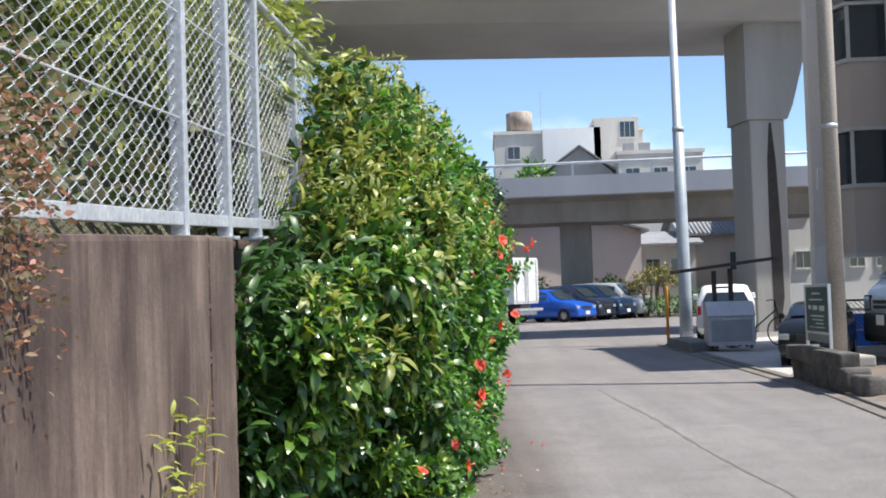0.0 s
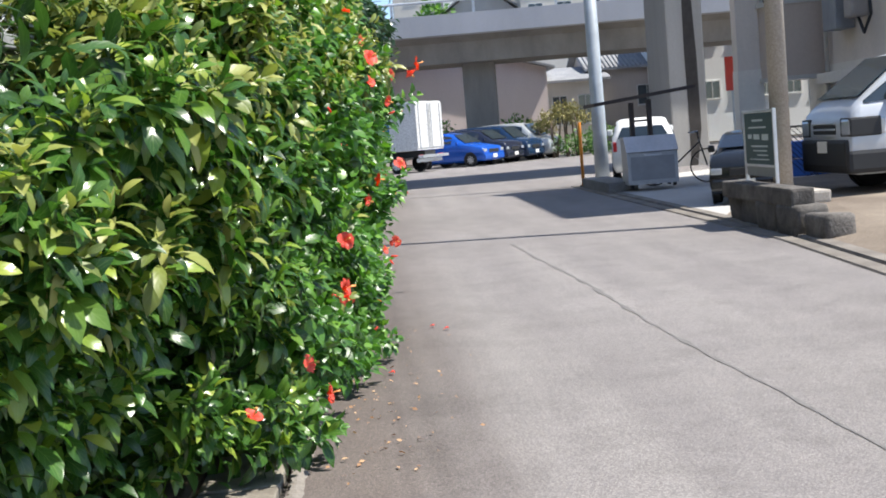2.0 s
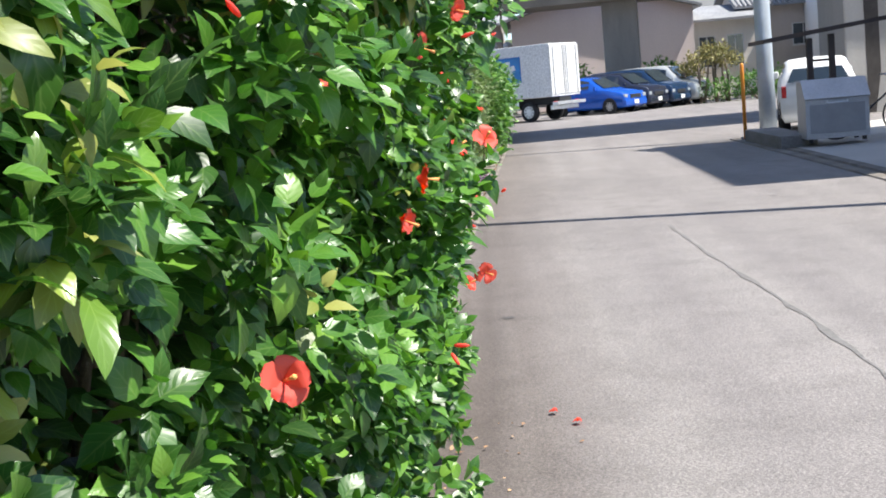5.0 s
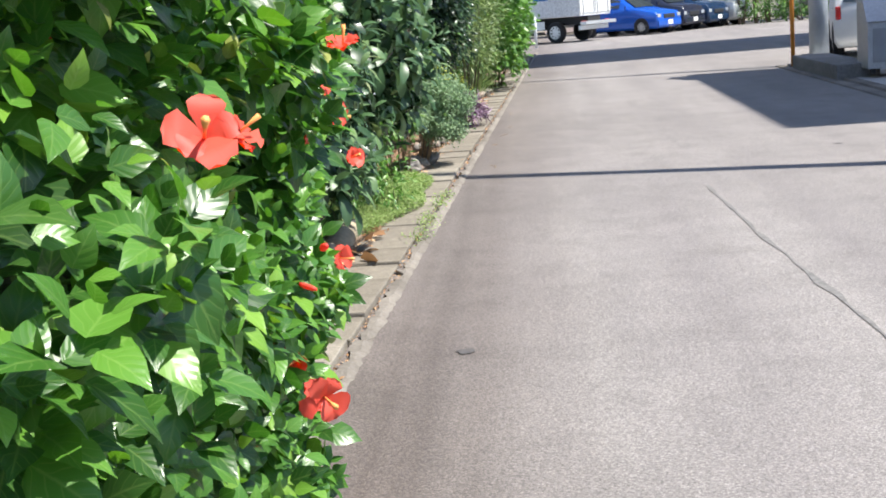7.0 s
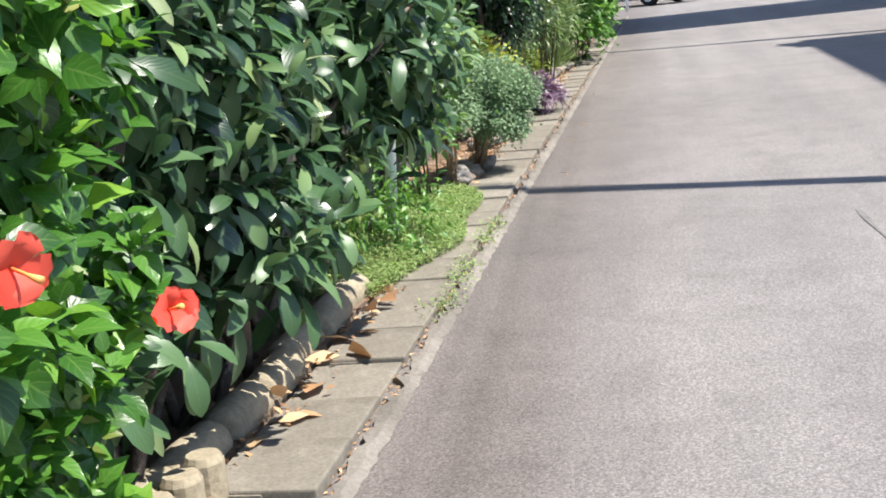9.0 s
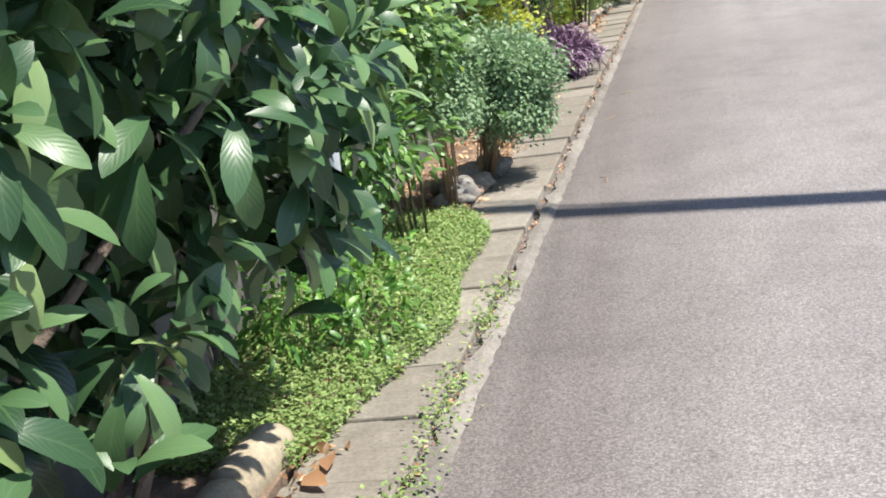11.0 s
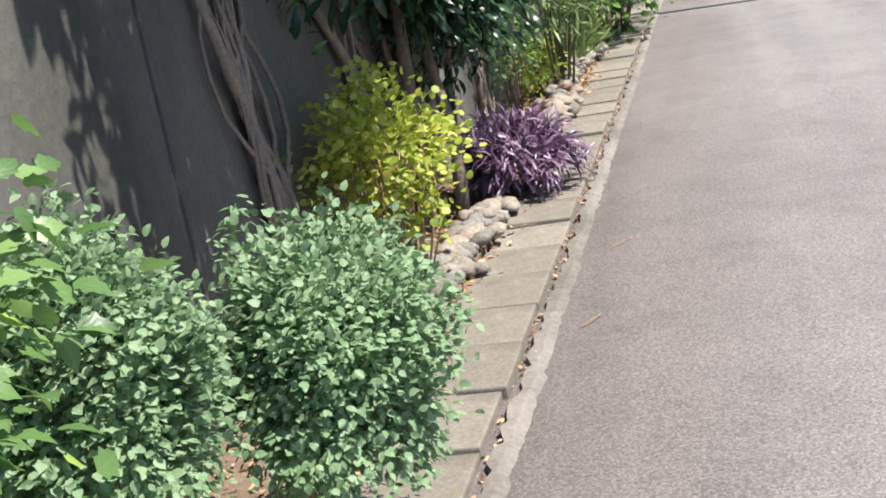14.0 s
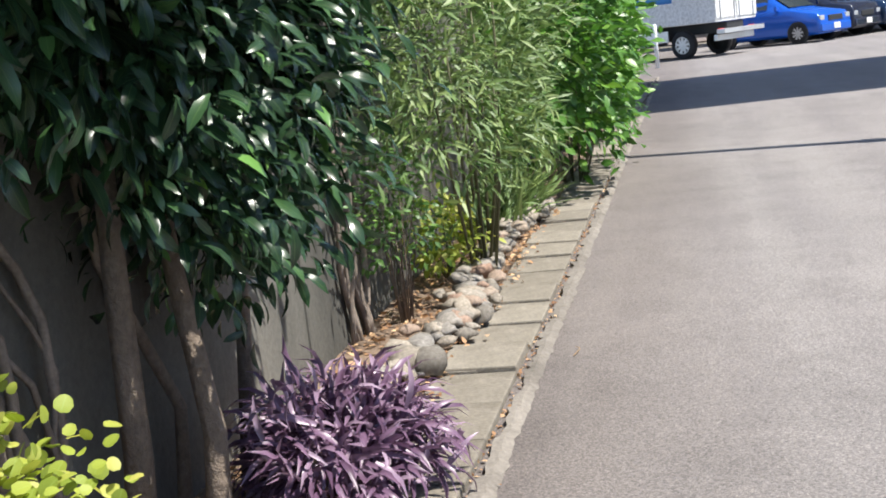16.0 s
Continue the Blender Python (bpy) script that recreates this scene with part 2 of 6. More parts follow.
HIBL = leaf_mat("lance_leaf", [(0.0, (0.02, 0.062, 0.012)), (0.55, (0.052, 0.135, 0.022)), (0.85, (0.14, 0.25, 0.036)), (1.0, (0.34, 0.41, 0.07))], 0.25, 0.28, vein_f=0.2, side=5.0)
# darker leaf green that paints the shade inside the hedge
HIBD = leaf_mat("shade_dark_inner_leaf", [(0.0, (0.015, 0.045, 0.010)), (0.6, (0.034, 0.095, 0.018)), (1.0, (0.065, 0.155, 0.024))], 0.4, 0.16, vein_f=0.15, side=5.0)
HIBY = leaf_mat("pale_leaf", [(0.0, (0.10, 0.14, 0.028)), (0.5, (0.21, 0.25, 0.052)), (1.0, (0.38, 0.38, 0.11))], 0.42, 0.28, vein_f=0.2, side=4.0)
LOQ = leaf_mat("loquat_leaf", [(0.0, (0.028, 0.068, 0.030)), (0.6, (0.064, 0.128, 0.052)), (0.92, (0.115, 0.195, 0.08)), (1.0, (0.20, 0.28, 0.11))], 0.38, 0.16, vein=(0.20, 0.28, 0.13), side=9.0, rib=0.10, vein_f=0.15, spec=0.4)
LOQY = leaf_mat("young_loquat_leaf", [(0.0, (0.13, 0.19, 0.075)), (0.6, (0.24, 0.30, 0.14)), (1.0, (0.36, 0.37, 0.20))], 0.6, 0.2, vein=(0.36, 0.38, 0.24), side=9.0, rib=0.2, vein_f=0.2)
DARKLEAF = leaf_mat("camellia_leaf_and_inner_shade", [(0.0, (0.012, 0.032, 0.016)), (0.75, (0.026, 0.062, 0.028)), (0.96, (0.05, 0.115, 0.04)), (1.0, (0.13, 0.28, 0.06))], 0.26, 0.14, vein_f=0.12)
MIDLEAF = leaf_mat("shrub_leaf", [(0.0, (0.04, 0.10, 0.025)), (0.6, (0.085, 0.19, 0.045)), (1.0, (0.19, 0.33, 0.08))], 0.42, 0.28)
BRIGHT = leaf_mat("bright_leaf", [(0.0, (0.035, 0.105, 0.018)), (0.6, (0.075, 0.195, 0.032)), (1.0, (0.16, 0.31, 0.05))], 0.38, 0.26)
OLIVE = leaf_mat("narrow_leaf", [(0.0, (0.06, 0.11, 0.035)), (0.6, (0.12, 0.19, 0.06)), (1.0, (0.24, 0.31, 0.11))], 0.5, 0.2)
DUSTY = leaf_mat("dusty_leaf", [(0.0, (0.10, 0.175, 0.08)), (0.6, (0.165, 0.265, 0.13)), (1.0, (0.25, 0.35, 0.20))], 0.65, 0.3, vein=(0.25, 0.35, 0.2), blotch=(0.25, 0.345, 0.205))
YELLOW = leaf_mat("yellow_leaf", [(0.0, (0.17, 0.23, 0.03)), (0.5, (0.33, 0.39, 0.06)), (1.0, (0.50, 0.48, 0.13))], 0.55, 0.35)
PURPLE = leaf_mat("purple_leaf", [(0.0, (0.085, 0.045, 0.08)), (0.6, (0.18, 0.105, 0.17)), (1.0, (0.34, 0.25, 0.33))], 0.36, 0.15, vein=(0.22, 0.15, 0.25), side=3.0, vein_f=0.15)
LOBE = leaf_mat("lobed_leaf", [(0.0, (0.055, 0.115, 0.036)), (0.6, (0.12, 0.215, 0.068)), (0.93, (0.20, 0.31, 0.11)), (1.0, (0.34, 0.46, 0.09))], 0.42, 0.28, vein_f=0.14, side=4.0)
PINE = leaf_mat("garden_tree_leaf", [(0.0, (0.10, 0.10, 0.03)), (0.6, (0.22, 0.19, 0.06)), (1.0, (0.36, 0.30, 0.12))], 0.6, 0.15)
IVY = leaf_mat("cover_leaf", [(0.0, (0.13, 0.21, 0.06)), (0.6, (0.22, 0.31, 0.10)), (1.0, (0.34, 0.42, 0.16))], 0.6, 0.3)
DRY = leaf_mat("dry_leaf", [(0.0, (0.20, 0.10, 0.05)), (0.5, (0.42, 0.24, 0.12)), (1.0, (0.60, 0.42, 0.25))], 0.7, 0.1, vein=(0.3, 0.18, 0.09))
REDLEAF = leaf_mat("red_creeper_leaf", [(0.0, (0.09, 0.085, 0.04)), (0.5, (0.22, 0.14, 0.085)), (1.0, (0.46, 0.20, 0.15))], 0.6, 0.25)
PETAL = leaf_mat("red_petal", [(0.0, (0.80, 0.09, 0.055)), (1.0, (0.93, 0.18, 0.12))], 0.55, 0.35, vein=(0.5, 0.02, 0.02), side=0.0)
STAMEN = plain("stamen", (0.85, 0.35, 0.10), 0.6)
BARK = rough_surface("bark", (0.10, 0.075, 0.055), (0.24, 0.19, 0.15), 6, 50, 0.95, 0.9, 0.01, stretch=(1, 1, 0.2))
STEM = plain("dry_stem", (0.34, 0.225, 0.125), 0.85, vary=0.35, scale=12)
GSTEM = plain("green_stem", (0.085, 0.085, 0.04), 0.7, vary=0.3, scale=12)
ROOT = rough_surface("pale_roots", (0.12, 0.095, 0.075), (0.28, 0.23, 0.19), 8, 60, 0.95, 0.6, 0.006, stretch=(1, 1, 0.2))
PIPEW = plain("white_pipe", (0.72, 0.75, 0.78), 0.4, vary=0.08)


# ---------- building helpers ----------
def mesh_ob(name, bm, material, parent=None, smooth=False, label=""):
    me = bpy.data.meshes.new(name)
    bm.to_mesh(me)
    bm.free()
    if smooth:
        for p in me.polygons:
            p.use_smooth = True
    if material:
        me.materials.append(material)
    ob = new(name, me)
    if parent:
        ob.parent = parent
    if label:
        ob["label"] = label
    return ob


def part(name, bm, material, parent, label="", smooth=False):
    return mesh_ob(name, bm, material, parent, smooth, label)


def thing(name, x, y, z, label, category, group="", rz=0.0):
    e = new(name)
    e.empty_display_size = 0.1
    e.location, e.rotation_euler = (x, y, z), (0, 0, radians(rz))
    return tagged(e, label, category, group)


def add_box(bm, x0, x1, y0, y1, z0, z1, bevel=0.0, m=None):
    r = bmesh.ops.create_cube(bm, size=1.0)
    for v in r["verts"]:
        v.co = Vector(((x0 + x1) / 2 + v.co.x * (x1 - x0), (y0 + y1) / 2 + v.co.y * (y1 - y0), (z0 + z1) / 2 + v.co.z * (z1 - z0)))
    if bevel:
        es = list({e for v in r["verts"] for e in v.link_edges})
        o = bmesh.ops.bevel(bm, geom=es, offset=bevel, segments=2, affect="EDGES", profile=0.6)
        vs = {v for f in o["faces"] for v in f.verts} | {v for v in r["verts"] if v.is_valid}
    else:
        vs = set(r["verts"])
    if m is not None:
        for v in vs:
            v.co = m @ v.co
    return bm


def box(x0, x1, y0, y1, z0, z1, bevel=0.0):
    return add_box(bmesh.new(), x0, x1, y0, y1, z0, z1, bevel)


def add_tube(bm, pts, radii, sides=8, caps=True):
    """A tube along points, one radius a point."""
    pts = [Vector(p) for p in pts]
    rings = []
    for i, p in enumerate(pts):
        d = (pts[min(i + 1, len(pts) - 1)] - pts[max(i - 1, 0)]).normalized()
        a = d.orthogonal().normalized() if abs(d.z) < 0.95 else d.cross(Vector((0, 1, 0))).normalized()
        if i and rings:
            a = (prev - d * prev.dot(d)).normalized()
        prev = a
        b = d.cross(a)
        r = radii[i] if hasattr(radii, "__len__") else radii
        rings.append([bm.verts.new(p + r * (math.cos(k * math.tau / sides) * a + math.sin(k * math.tau / sides) * b)) for k in range(sides)])
    for q, s in zip(rings, rings[1:]):
        for k in range(sides):
            bm.faces.new((q[k], q[(k + 1) % sides], s[(k + 1) % sides], s[k]))
    if caps:
        bm.faces.new(rings[0][::-1])
        bm.faces.new(rings[-1])
    return bm


def tube(pts, radii, sides=8):
    return add_tube(bmesh.new(), pts, radii, sides)


def prism(poly, h, up=(0, 0, 1)):
    """A flat polygon pushed out by h along up."""
    bm = bmesh.new()
    a = [bm.verts.new(p) for p in poly]
    f = bm.faces.new(a)
    r = bmesh.ops.extrude_face_region(bm, geom=[f])
    for v in r["geom"]:
        if isinstance(v, bmesh.types.BMVert):
            v.co += Vector(up) * h
    bmesh.ops.recalc_face_normals(bm, faces=bm.faces)
    return bm


# leaf blanks: rows of (along, half width, rise of the middle, rise of the edge)
def blank(rows, lobes=0.0):
    vs, uv, fs = [], [], []
    for s, w, zm, ze in rows:
        vs += [(-w, s + lobes * w, ze), (0, s, zm), (w, s + lobes * w, ze)]
        uv += [(0.0, s), (0.5, s), (1.0, s)]
    for i in range(len(rows) - 1):
        a = 3 * i
        fs += [(a, a + 1, a + 4, a + 3), (a + 1, a + 2, a + 5, a + 4)]
    return np.array(vs, float), fs, np.array(uv, float)


OVATE = blank([(0.0, 0.004, 0, 0), (0.10, 0.20, 0.01, 0.03), (0.32, 0.33, 0.02, 0.075), (0.60, 0.25, 0.0, 0.05), (0.85, 0.09, -0.06, -0.04), (1.0, 0.002, -0.12, -0.12)])
LANCE = blank([(0.0, 0.012, 0, 0), (0.15, 0.07, 0.05, 0.07), (0.42, 0.15, 0.06, 0.10), (0.72, 0.135, 0.0, 0.03), (0.92, 0.05, -0.10, -0.09), (1.0, 0.002, -0.15, -0.15)])
OBOV = blank([(0.0, 0.012, 0, 0), (0.12, 0.055, 0.03, 0.045), (0.34, 0.125, 0.05, 0.08), (0.58, 0.165, 0.02, 0.06), (0.78, 0.15, -0.05, -0.02), (0.93, 0.08, -0.14, -0.12), (1.0, 0.008, -0.19, -0.19)])
LOBED = blank([(0.0, 0.03, 0, 0), (0.12, 0.30, 0.01, 0.03), (0.24, 0.26, 0.02, 0.05), (0.42, 0.40, 0.02, 0.06), (0.55, 0.24, 0.01, 0.03), (0.70, 0.24, -0.02, 0.0), (0.84, 0.11, -0.07, -0.06), (1.0, 0.003, -0.14, -0.14)])
SMALL = blank([(0.0, 0.01, 0, 0), (0.35, 0.27, 0.02, 0.07), (0.72, 0.18, 0.0, 0.03), (1.0, 0.002, -0.07, -0.07)])
NARROW = blank([(0.0, 0.012, 0, 0), (0.4, 0.085, 0.03, 0.05), (1.0, 0.002, -0.08, -0.08)])
ROUND = blank([(0.0, 0.05, 0, 0), (0.12, 0.42, 0.03, 0.08), (0.5, 0.52, 0.02, 0.10), (0.86, 0.33, 0.0, 0.06), (1.0, 0.10, -0.03, 0.0)])
DUSTYB = blank([(0.0, 0.03, 0, 0), (0.16, 0.30, 0.02, 0.06), (0.5, 0.36, 0.02, 0.09), (0.8, 0.19, 0.0, 0.04), (1.0, 0.01, -0.05, -0.05)])
SPEAR = blank([(0.0, 0.045, 0, 0.03), (0.3, 0.078, 0.06, 0.09), (0.65, 0.064, 0.01, 0.035), (1.0, 0.003, -0.28, -0.28)])
BLADE = blank([(0.0, 0.02, 0, 0.01), (0.5, 0.022, 0.05, 0.06), (1.0, 0.001, -0.10, -0.10)])
PETALB = blank([(0.0, 0.05, 0, 0), (0.3, 0.20, 0.09, 0.13), (0.55, 0.36, 0.15, 0.10), (0.78, 0.42, 0.10, 0.22), (0.93, 0.31, 0.03, -0.04), (1.0, 0.15, -0.08, 0.05)])


def unit(a):
    return a / np.maximum(np.linalg.norm(a, axis=-1, keepdims=True), 1e-9)


def leaf_mesh(name, blank_, pos, along, face, size, material, parent=None, label="", kind="", width=None):
    """One mesh of many leaves: each at pos, pointing along, its upper side towards face."""
    tv, tf, tuv = blank_
    n, k = len(pos), len(tv)
    if n == 0:
        return None
    y = unit(along)
    x = unit(np.cross(y, face))
    z = np.cross(x, y)
    s = np.asarray(size)[:, None, None]
    wd = np.ones(n) if width is None else width
    co = pos[:, None] + s * (tv[None, :, 0:1] * wd[:, None, None] * x[:, None] + tv[None, :, 1:2] * y[:, None] + tv[None, :, 2:3] * z[:, None])
    quads = np.array(tf)
    idx = (quads[None] + (np.arange(n) * k)[:, None, None]).reshape(-1)
    me = bpy.data.meshes.new(name)
    me.vertices.add(n * k)
    me.vertices.foreach_set("co", co.reshape(-1).astype(np.float32))
    me.loops.add(len(idx))
    me.loops.foreach_set("vertex_index", idx.astype(np.int32))
    m = len(idx) // 4
    me.polygons.add(m)
    me.polygons.foreach_set("loop_start", np.arange(0, 4 * m, 4, dtype=np.int32))
    uvl = me.uv_layers.new(name="UVMap")
    uvl.data.foreach_set("uv", np.tile(tuv[quads.reshape(-1)], (n, 1)).reshape(-1).astype(np.float32))
    me.update()
    me.polygons.foreach_set("use_smooth", np.ones(m, dtype=bool))
    me.validate()
    me.materials.append(material)
    ob = new(name, me)
    if parent:
        ob.parent = parent
    if label:
        ob["label"] = label
    if kind:
        ob["kind"] = kind
    return ob


def clumps(rng, n, shape, per=7, spread=0.07):
    """n leaves in tufts: tuft centres from shape(rng, count) -> points, outward ways."""
    c, o = shape(rng, max(1, n // per))
    i = np.repeat(np.arange(len(c)), per)
    p = c[i] + rng.normal(0, spread, (len(i), 3))
    return p, o[i]


def lumpy(rng, count, centre, radii, shell=0.75, lump=0.22, low=-1.0, seed=0.0):
    """Points in the outer shell of an uneven rounded mass, and the ways outwards."""
    d = unit(rng.normal(0, 1, (count * 2, 3)))
    d = d[d[:, 2] > low][:count]
    w = 1 + lump * (np.sin(d[:, 0] * 4.1 + seed) * np.cos(d[:, 1] * 3.7 + 2 * seed) + 0.7 * np.sin(d[:, 2] * 5.3 + d[:, 0] * 3 + seed))
    r = (shell + (1 - shell) * rng.random(len(d)) ** 0.6) * w
    return np.array(centre) + d * r[:, None] * np.array(radii), unit(d / np.array(radii))


def leaf_turn(rng, out, droop=0.3, up=0.6, jitter=0.5):
    """Ways and faces of leaves on a mass whose outward ways are out."""
    n = len(out)
    along = unit(out + np.array([0, 0, -droop]) + rng.normal(0, jitter, (n, 3)))
    face = unit(out * 0.5 + np.array([0, 0, up]) + rng.normal(0, jitter * 0.6, (n, 3)))
    return along, face


def shoots(rng, tip, out, n, size, spread=(25, 105), droop=0.35, rise=0.45, step=0.012, petiole=0.02, jitter=0.35):
    """Leaves set round shoot tips: small steep ones at the tip, large drooping ones below."""
    m = len(tip)
    axis = unit(out + np.array([0, 0, rise]) + rng.normal(0, jitter, (m, 3)))
    s1 = unit(np.cross(axis, unit(rng.normal(0, 1, (m, 3)))))
    s2 = np.cross(axis, s1)
    k = np.tile(np.arange(n), m)
    i = np.repeat(np.arange(m), n)
    t = k * 2.4 + np.repeat(rng.uniform(0, 6.28, m), n) + rng.normal(0, 0.25, m * n)
    open_ = np.radians(np.interp(k / max(1, n - 1), [0, 1], spread)) + rng.normal(0, 0.18, m * n)
    radial = np.cos(t)[:, None] * s1[i] + np.sin(t)[:, None] * s2[i]
    along = unit(np.cos(open_)[:, None] * axis[i] + np.sin(open_)[:, None] * radial + np.array([0, 0, -1]) * (droop * k / n)[:, None] + rng.normal(0, 0.12, (m * n, 3)))
    pos = tip[i] - axis[i] * (k * step)[:, None] + along * petiole
    face = unit(axis[i] * 0.9 - radial * 0.25 + np.array([0, 0, 0.55]) + rng.normal(0, 0.22, (m * n, 3)))
    grown = np.interp(k / max(1, n - 1), [0, 0.45, 1], [0.5, 0.95, 1.1]) * rng.uniform(0.8, 1.15, m * n) * np.repeat(rng.uniform(0.8, 1.15, m), n)
    return pos, along, face, size * grown


def bush(name, x, y, z, radii, centre_h, count, blank_, size, material, label, seed, category="shrub", stems=6, stem_mat=None, droop=0.2,
         up=0.6, jitter=0.55, shell=0.55, lump=0.2, per=6, spread=0.05, low=-0.75, stem_r=0.008, group="", root=(0.0, 0.0)):
    rng = np.random.default_rng(seed)
    e = thing(name, x, y, z, label, category, group)
    p, o = clumps(rng, count, lambda r, k: lumpy(r, k, (0, 0, centre_h), radii, shell, lump, low, seed), per, spread)
    keep = p[:, 2] > 0.03
    p, o = p[keep], o[keep]
    a, f = leaf_turn(rng, o, droop, up, jitter)
    leaf_mesh("foliage", blank_, p, a, f, size * rng.uniform(0.65, 1.25, len(p)), material, e, kind="stuff")
    for i in range(stems):
        t = rng.uniform(0, math.tau)
        q = rng.uniform(0.2, 0.75)
        top = Vector((math.cos(t) * radii[0] * q, math.sin(t) * radii[1] * q, centre_h + radii[2] * rng.uniform(-0.2, 0.5)))
        fk = rng.uniform(0.1, 0.5)
        foot = Vector((top.x * fk + root[0], top.y * fk + root[1], -0.02))
        mid = foot.lerp(top, 0.55) + Vector((top.x * 0.12, top.y * 0.12, 0.03)) + Vector(rng.normal(0, 0.03, 3))
        part("stem", tube([foot, mid, top], [stem_r * 1.3, stem_r, stem_r * 0.6], 6), stem_mat or GSTEM, e, smooth=True)
    return e


# ---------- ground, road, walls ----------
SLAB_X0, SLAB_X1, GUT_X, KERB_X = -1.23, -0.91, -0.83, 3.42
PITCH = 0.39
WALL_X = -1.72


def structure(ob, label, category):
    return tagged(ob, label, category, kind="structure")


bm = bmesh.new()
bmesh.ops.create_grid(bm, x_segments=8, y_segments=8, size=1500)
for v in bm.verts:
    v.co.z = -0.06
structure(mesh_ob("ground", bm, rough_surface("bare_ground", (0.16, 0.145, 0.12), (0.26, 0.24, 0.21), 0.2, 10, 0.95)), "bare grey-brown ground around the street", "ground")

bm = bmesh.new()
road_outline = [(GUT_X, -8), (KERB_X - 0.65, -8), (KERB_X - 0.3, 9.5), (KERB_X + 0.06, 15), (KERB_X + 0.1, 30.2), (7.8, 33.0), (24, 36), (24, 66), (-22, 66), (-22, 42), (-1.0, 36.5)]
bm.faces.new([bm.verts.new((x, y, 0.0)) for x, y in road_outline])
r = bmesh.ops.extrude_face_region(bm, geom=bm.faces[:])
for v in r["geom"]:
    if isinstance(v, bmesh.types.BMVert):
        v.co.z -= 0.05
bmesh.ops.recalc_face_normals(bm, faces=bm.faces)
structure(mesh_ob("road", bm, ASPHALT), "worn light grey asphalt lane with a long crack", "road")

# a long crack and a patch mark in the asphalt
rng = np.random.default_rng(3)
crack_pts = [(0.93 + 0.24 * ((17.3 - y) / 5.5) + 0.02 * math.sin(y * 1.1) + 0.006 * rng.normal(), y) for y in np.arange(-2.0, 17.3, 0.22)]
bm = bmesh.new()
prev = None
for x, y in crack_pts:
    w = 0.004 + 0.022 * rng.random() ** 2
    cur = [bm.verts.new((x - w, y, 0.0035)), bm.verts.new((x + w, y, 0.0035))]
    if prev:
        bm.faces.new((prev[0], prev[1], cur[1], cur[0]))
    prev = cur
structure(mesh_ob("road_crack", bm, plain("tar_crack", (0.15, 0.144, 0.138), 0.95, vary=0.35, scale=20)), "long dark crack along the asphalt", "crack")
for x, y in ((-0.42, 13.25), (2.2, 19.0)):
    bm = bmesh.new()
    bmesh.ops.create_circle(bm, cap_ends=True, segments=14, radius=1)
    for v in bm.verts:
        v.co = Vector((x + v.co.x * (0.018 + 0.03 * rng.random()), y + v.co.y * (0.02 + 0.03 * rng.random()), 0.004))
    structure(mesh_ob("road_stain", bm, plain("tar_stain", (0.075, 0.07, 0.07), 0.85, vary=0.4, scale=30)), "small dark stain on the asphalt", "stain")

# the gutter's outer kerb strip, crumbled, with a debris-filled gap beside the slabs
bm = bmesh.new()
ys = np.arange(2.0, 46.0, 0.05)
prev = None
for y in ys:
    a = SLAB_X1 + 0.032 + 0.009 * rng.normal()
    b = GUT_X + 0.004 + 0.005 * rng.normal()
    z = 0.018 + 0.006 * rng.normal()
    cur = [bm.verts.new((a, y, -0.05)), bm.verts.new((a, y, z)), bm.verts.new((b - 0.02, y, z)), bm.verts.new((b + 0.01, y, 0.002))]
    if prev:
        for k in range(3):
            bm.faces.new((prev[k], prev[k + 1], cur[k + 1], cur[k]))
    prev = cur
structure(mesh_ob("gutter_kerb", bm, CONC), "crumbling pale concrete gutter edge", "kerb")
# bed coloured near black, so the shade in the slab gap is painted
structure(mesh_ob("gutter_bed", box(SLAB_X0 - 0.6, GUT_X - 0.02, 1.5, 46, -0.06, -0.02), DARK), "near-black sheet painting the shade under the drain slabs", "drain")
structure(mesh_ob("bed", box(WALL_X - 0.02, SLAB_X0 - 0.012, -8, 46, -0.06, 0.035), SOIL), "bare soil bed with dry leaf litter at the wall", "soil")
structure(mesh_ob("verge", box(WALL_X + 0.2, GUT_X - 0.02, -8, 1.9, -0.06, 0.015), CONC), "concrete verge at the wall", "verge")

# retaining wall in two lengths, and the bank behind it
def coping(y):
    """Height of the front wall's top, which climbs with the bank."""
    return 1.372 + 0.046 * y


bm = bmesh.new()
add_box(bm, -2.1, -1.6, -8, 4.63, -0.06, 1.0, 0.02)
add_box(bm, -2.1, -1.605, 4.68, 5.12, -0.06, 1.0, 0.02)
add_box(bm, -2.2, -1.80, 5.12, 12.0, -0.06, 1.0, 0.02)
for v in bm.verts:
    if v.co.z > 0.9:
        v.co.z += coping(v.co.y) - 1.0 + 0.010 * math.sin(v.co.y * 3)
for k in range(34):
    z = 0.25 + 1.25 * ((k * 0.618) % 1.0)
    add_box(bm, -1.70, -1.606 - 0.012 * (k % 3), 4.628, 4.650 + 0.012 * (k % 4), z, z + 0.018 + 0.01 * (k % 3))
structure(mesh_ob("wall_front", bm, WALL), "stained brown concrete retaining wall", "wall")
bm = bmesh.new()
for y0 in np.arange(12.0, 44.0, 4.0):
    add_box(bm, -2.15, WALL_X, y0 + 0.01, y0 + 3.99, -0.06, 2.6, 0.012)
structure(mesh_ob("wall_back", bm, WALL2), "tall stained concrete retaining wall behind the bed", "wall")
bm = bmesh.new()
g = bmesh.ops.create_grid(bm, x_segments=24, y_segments=60, size=1)
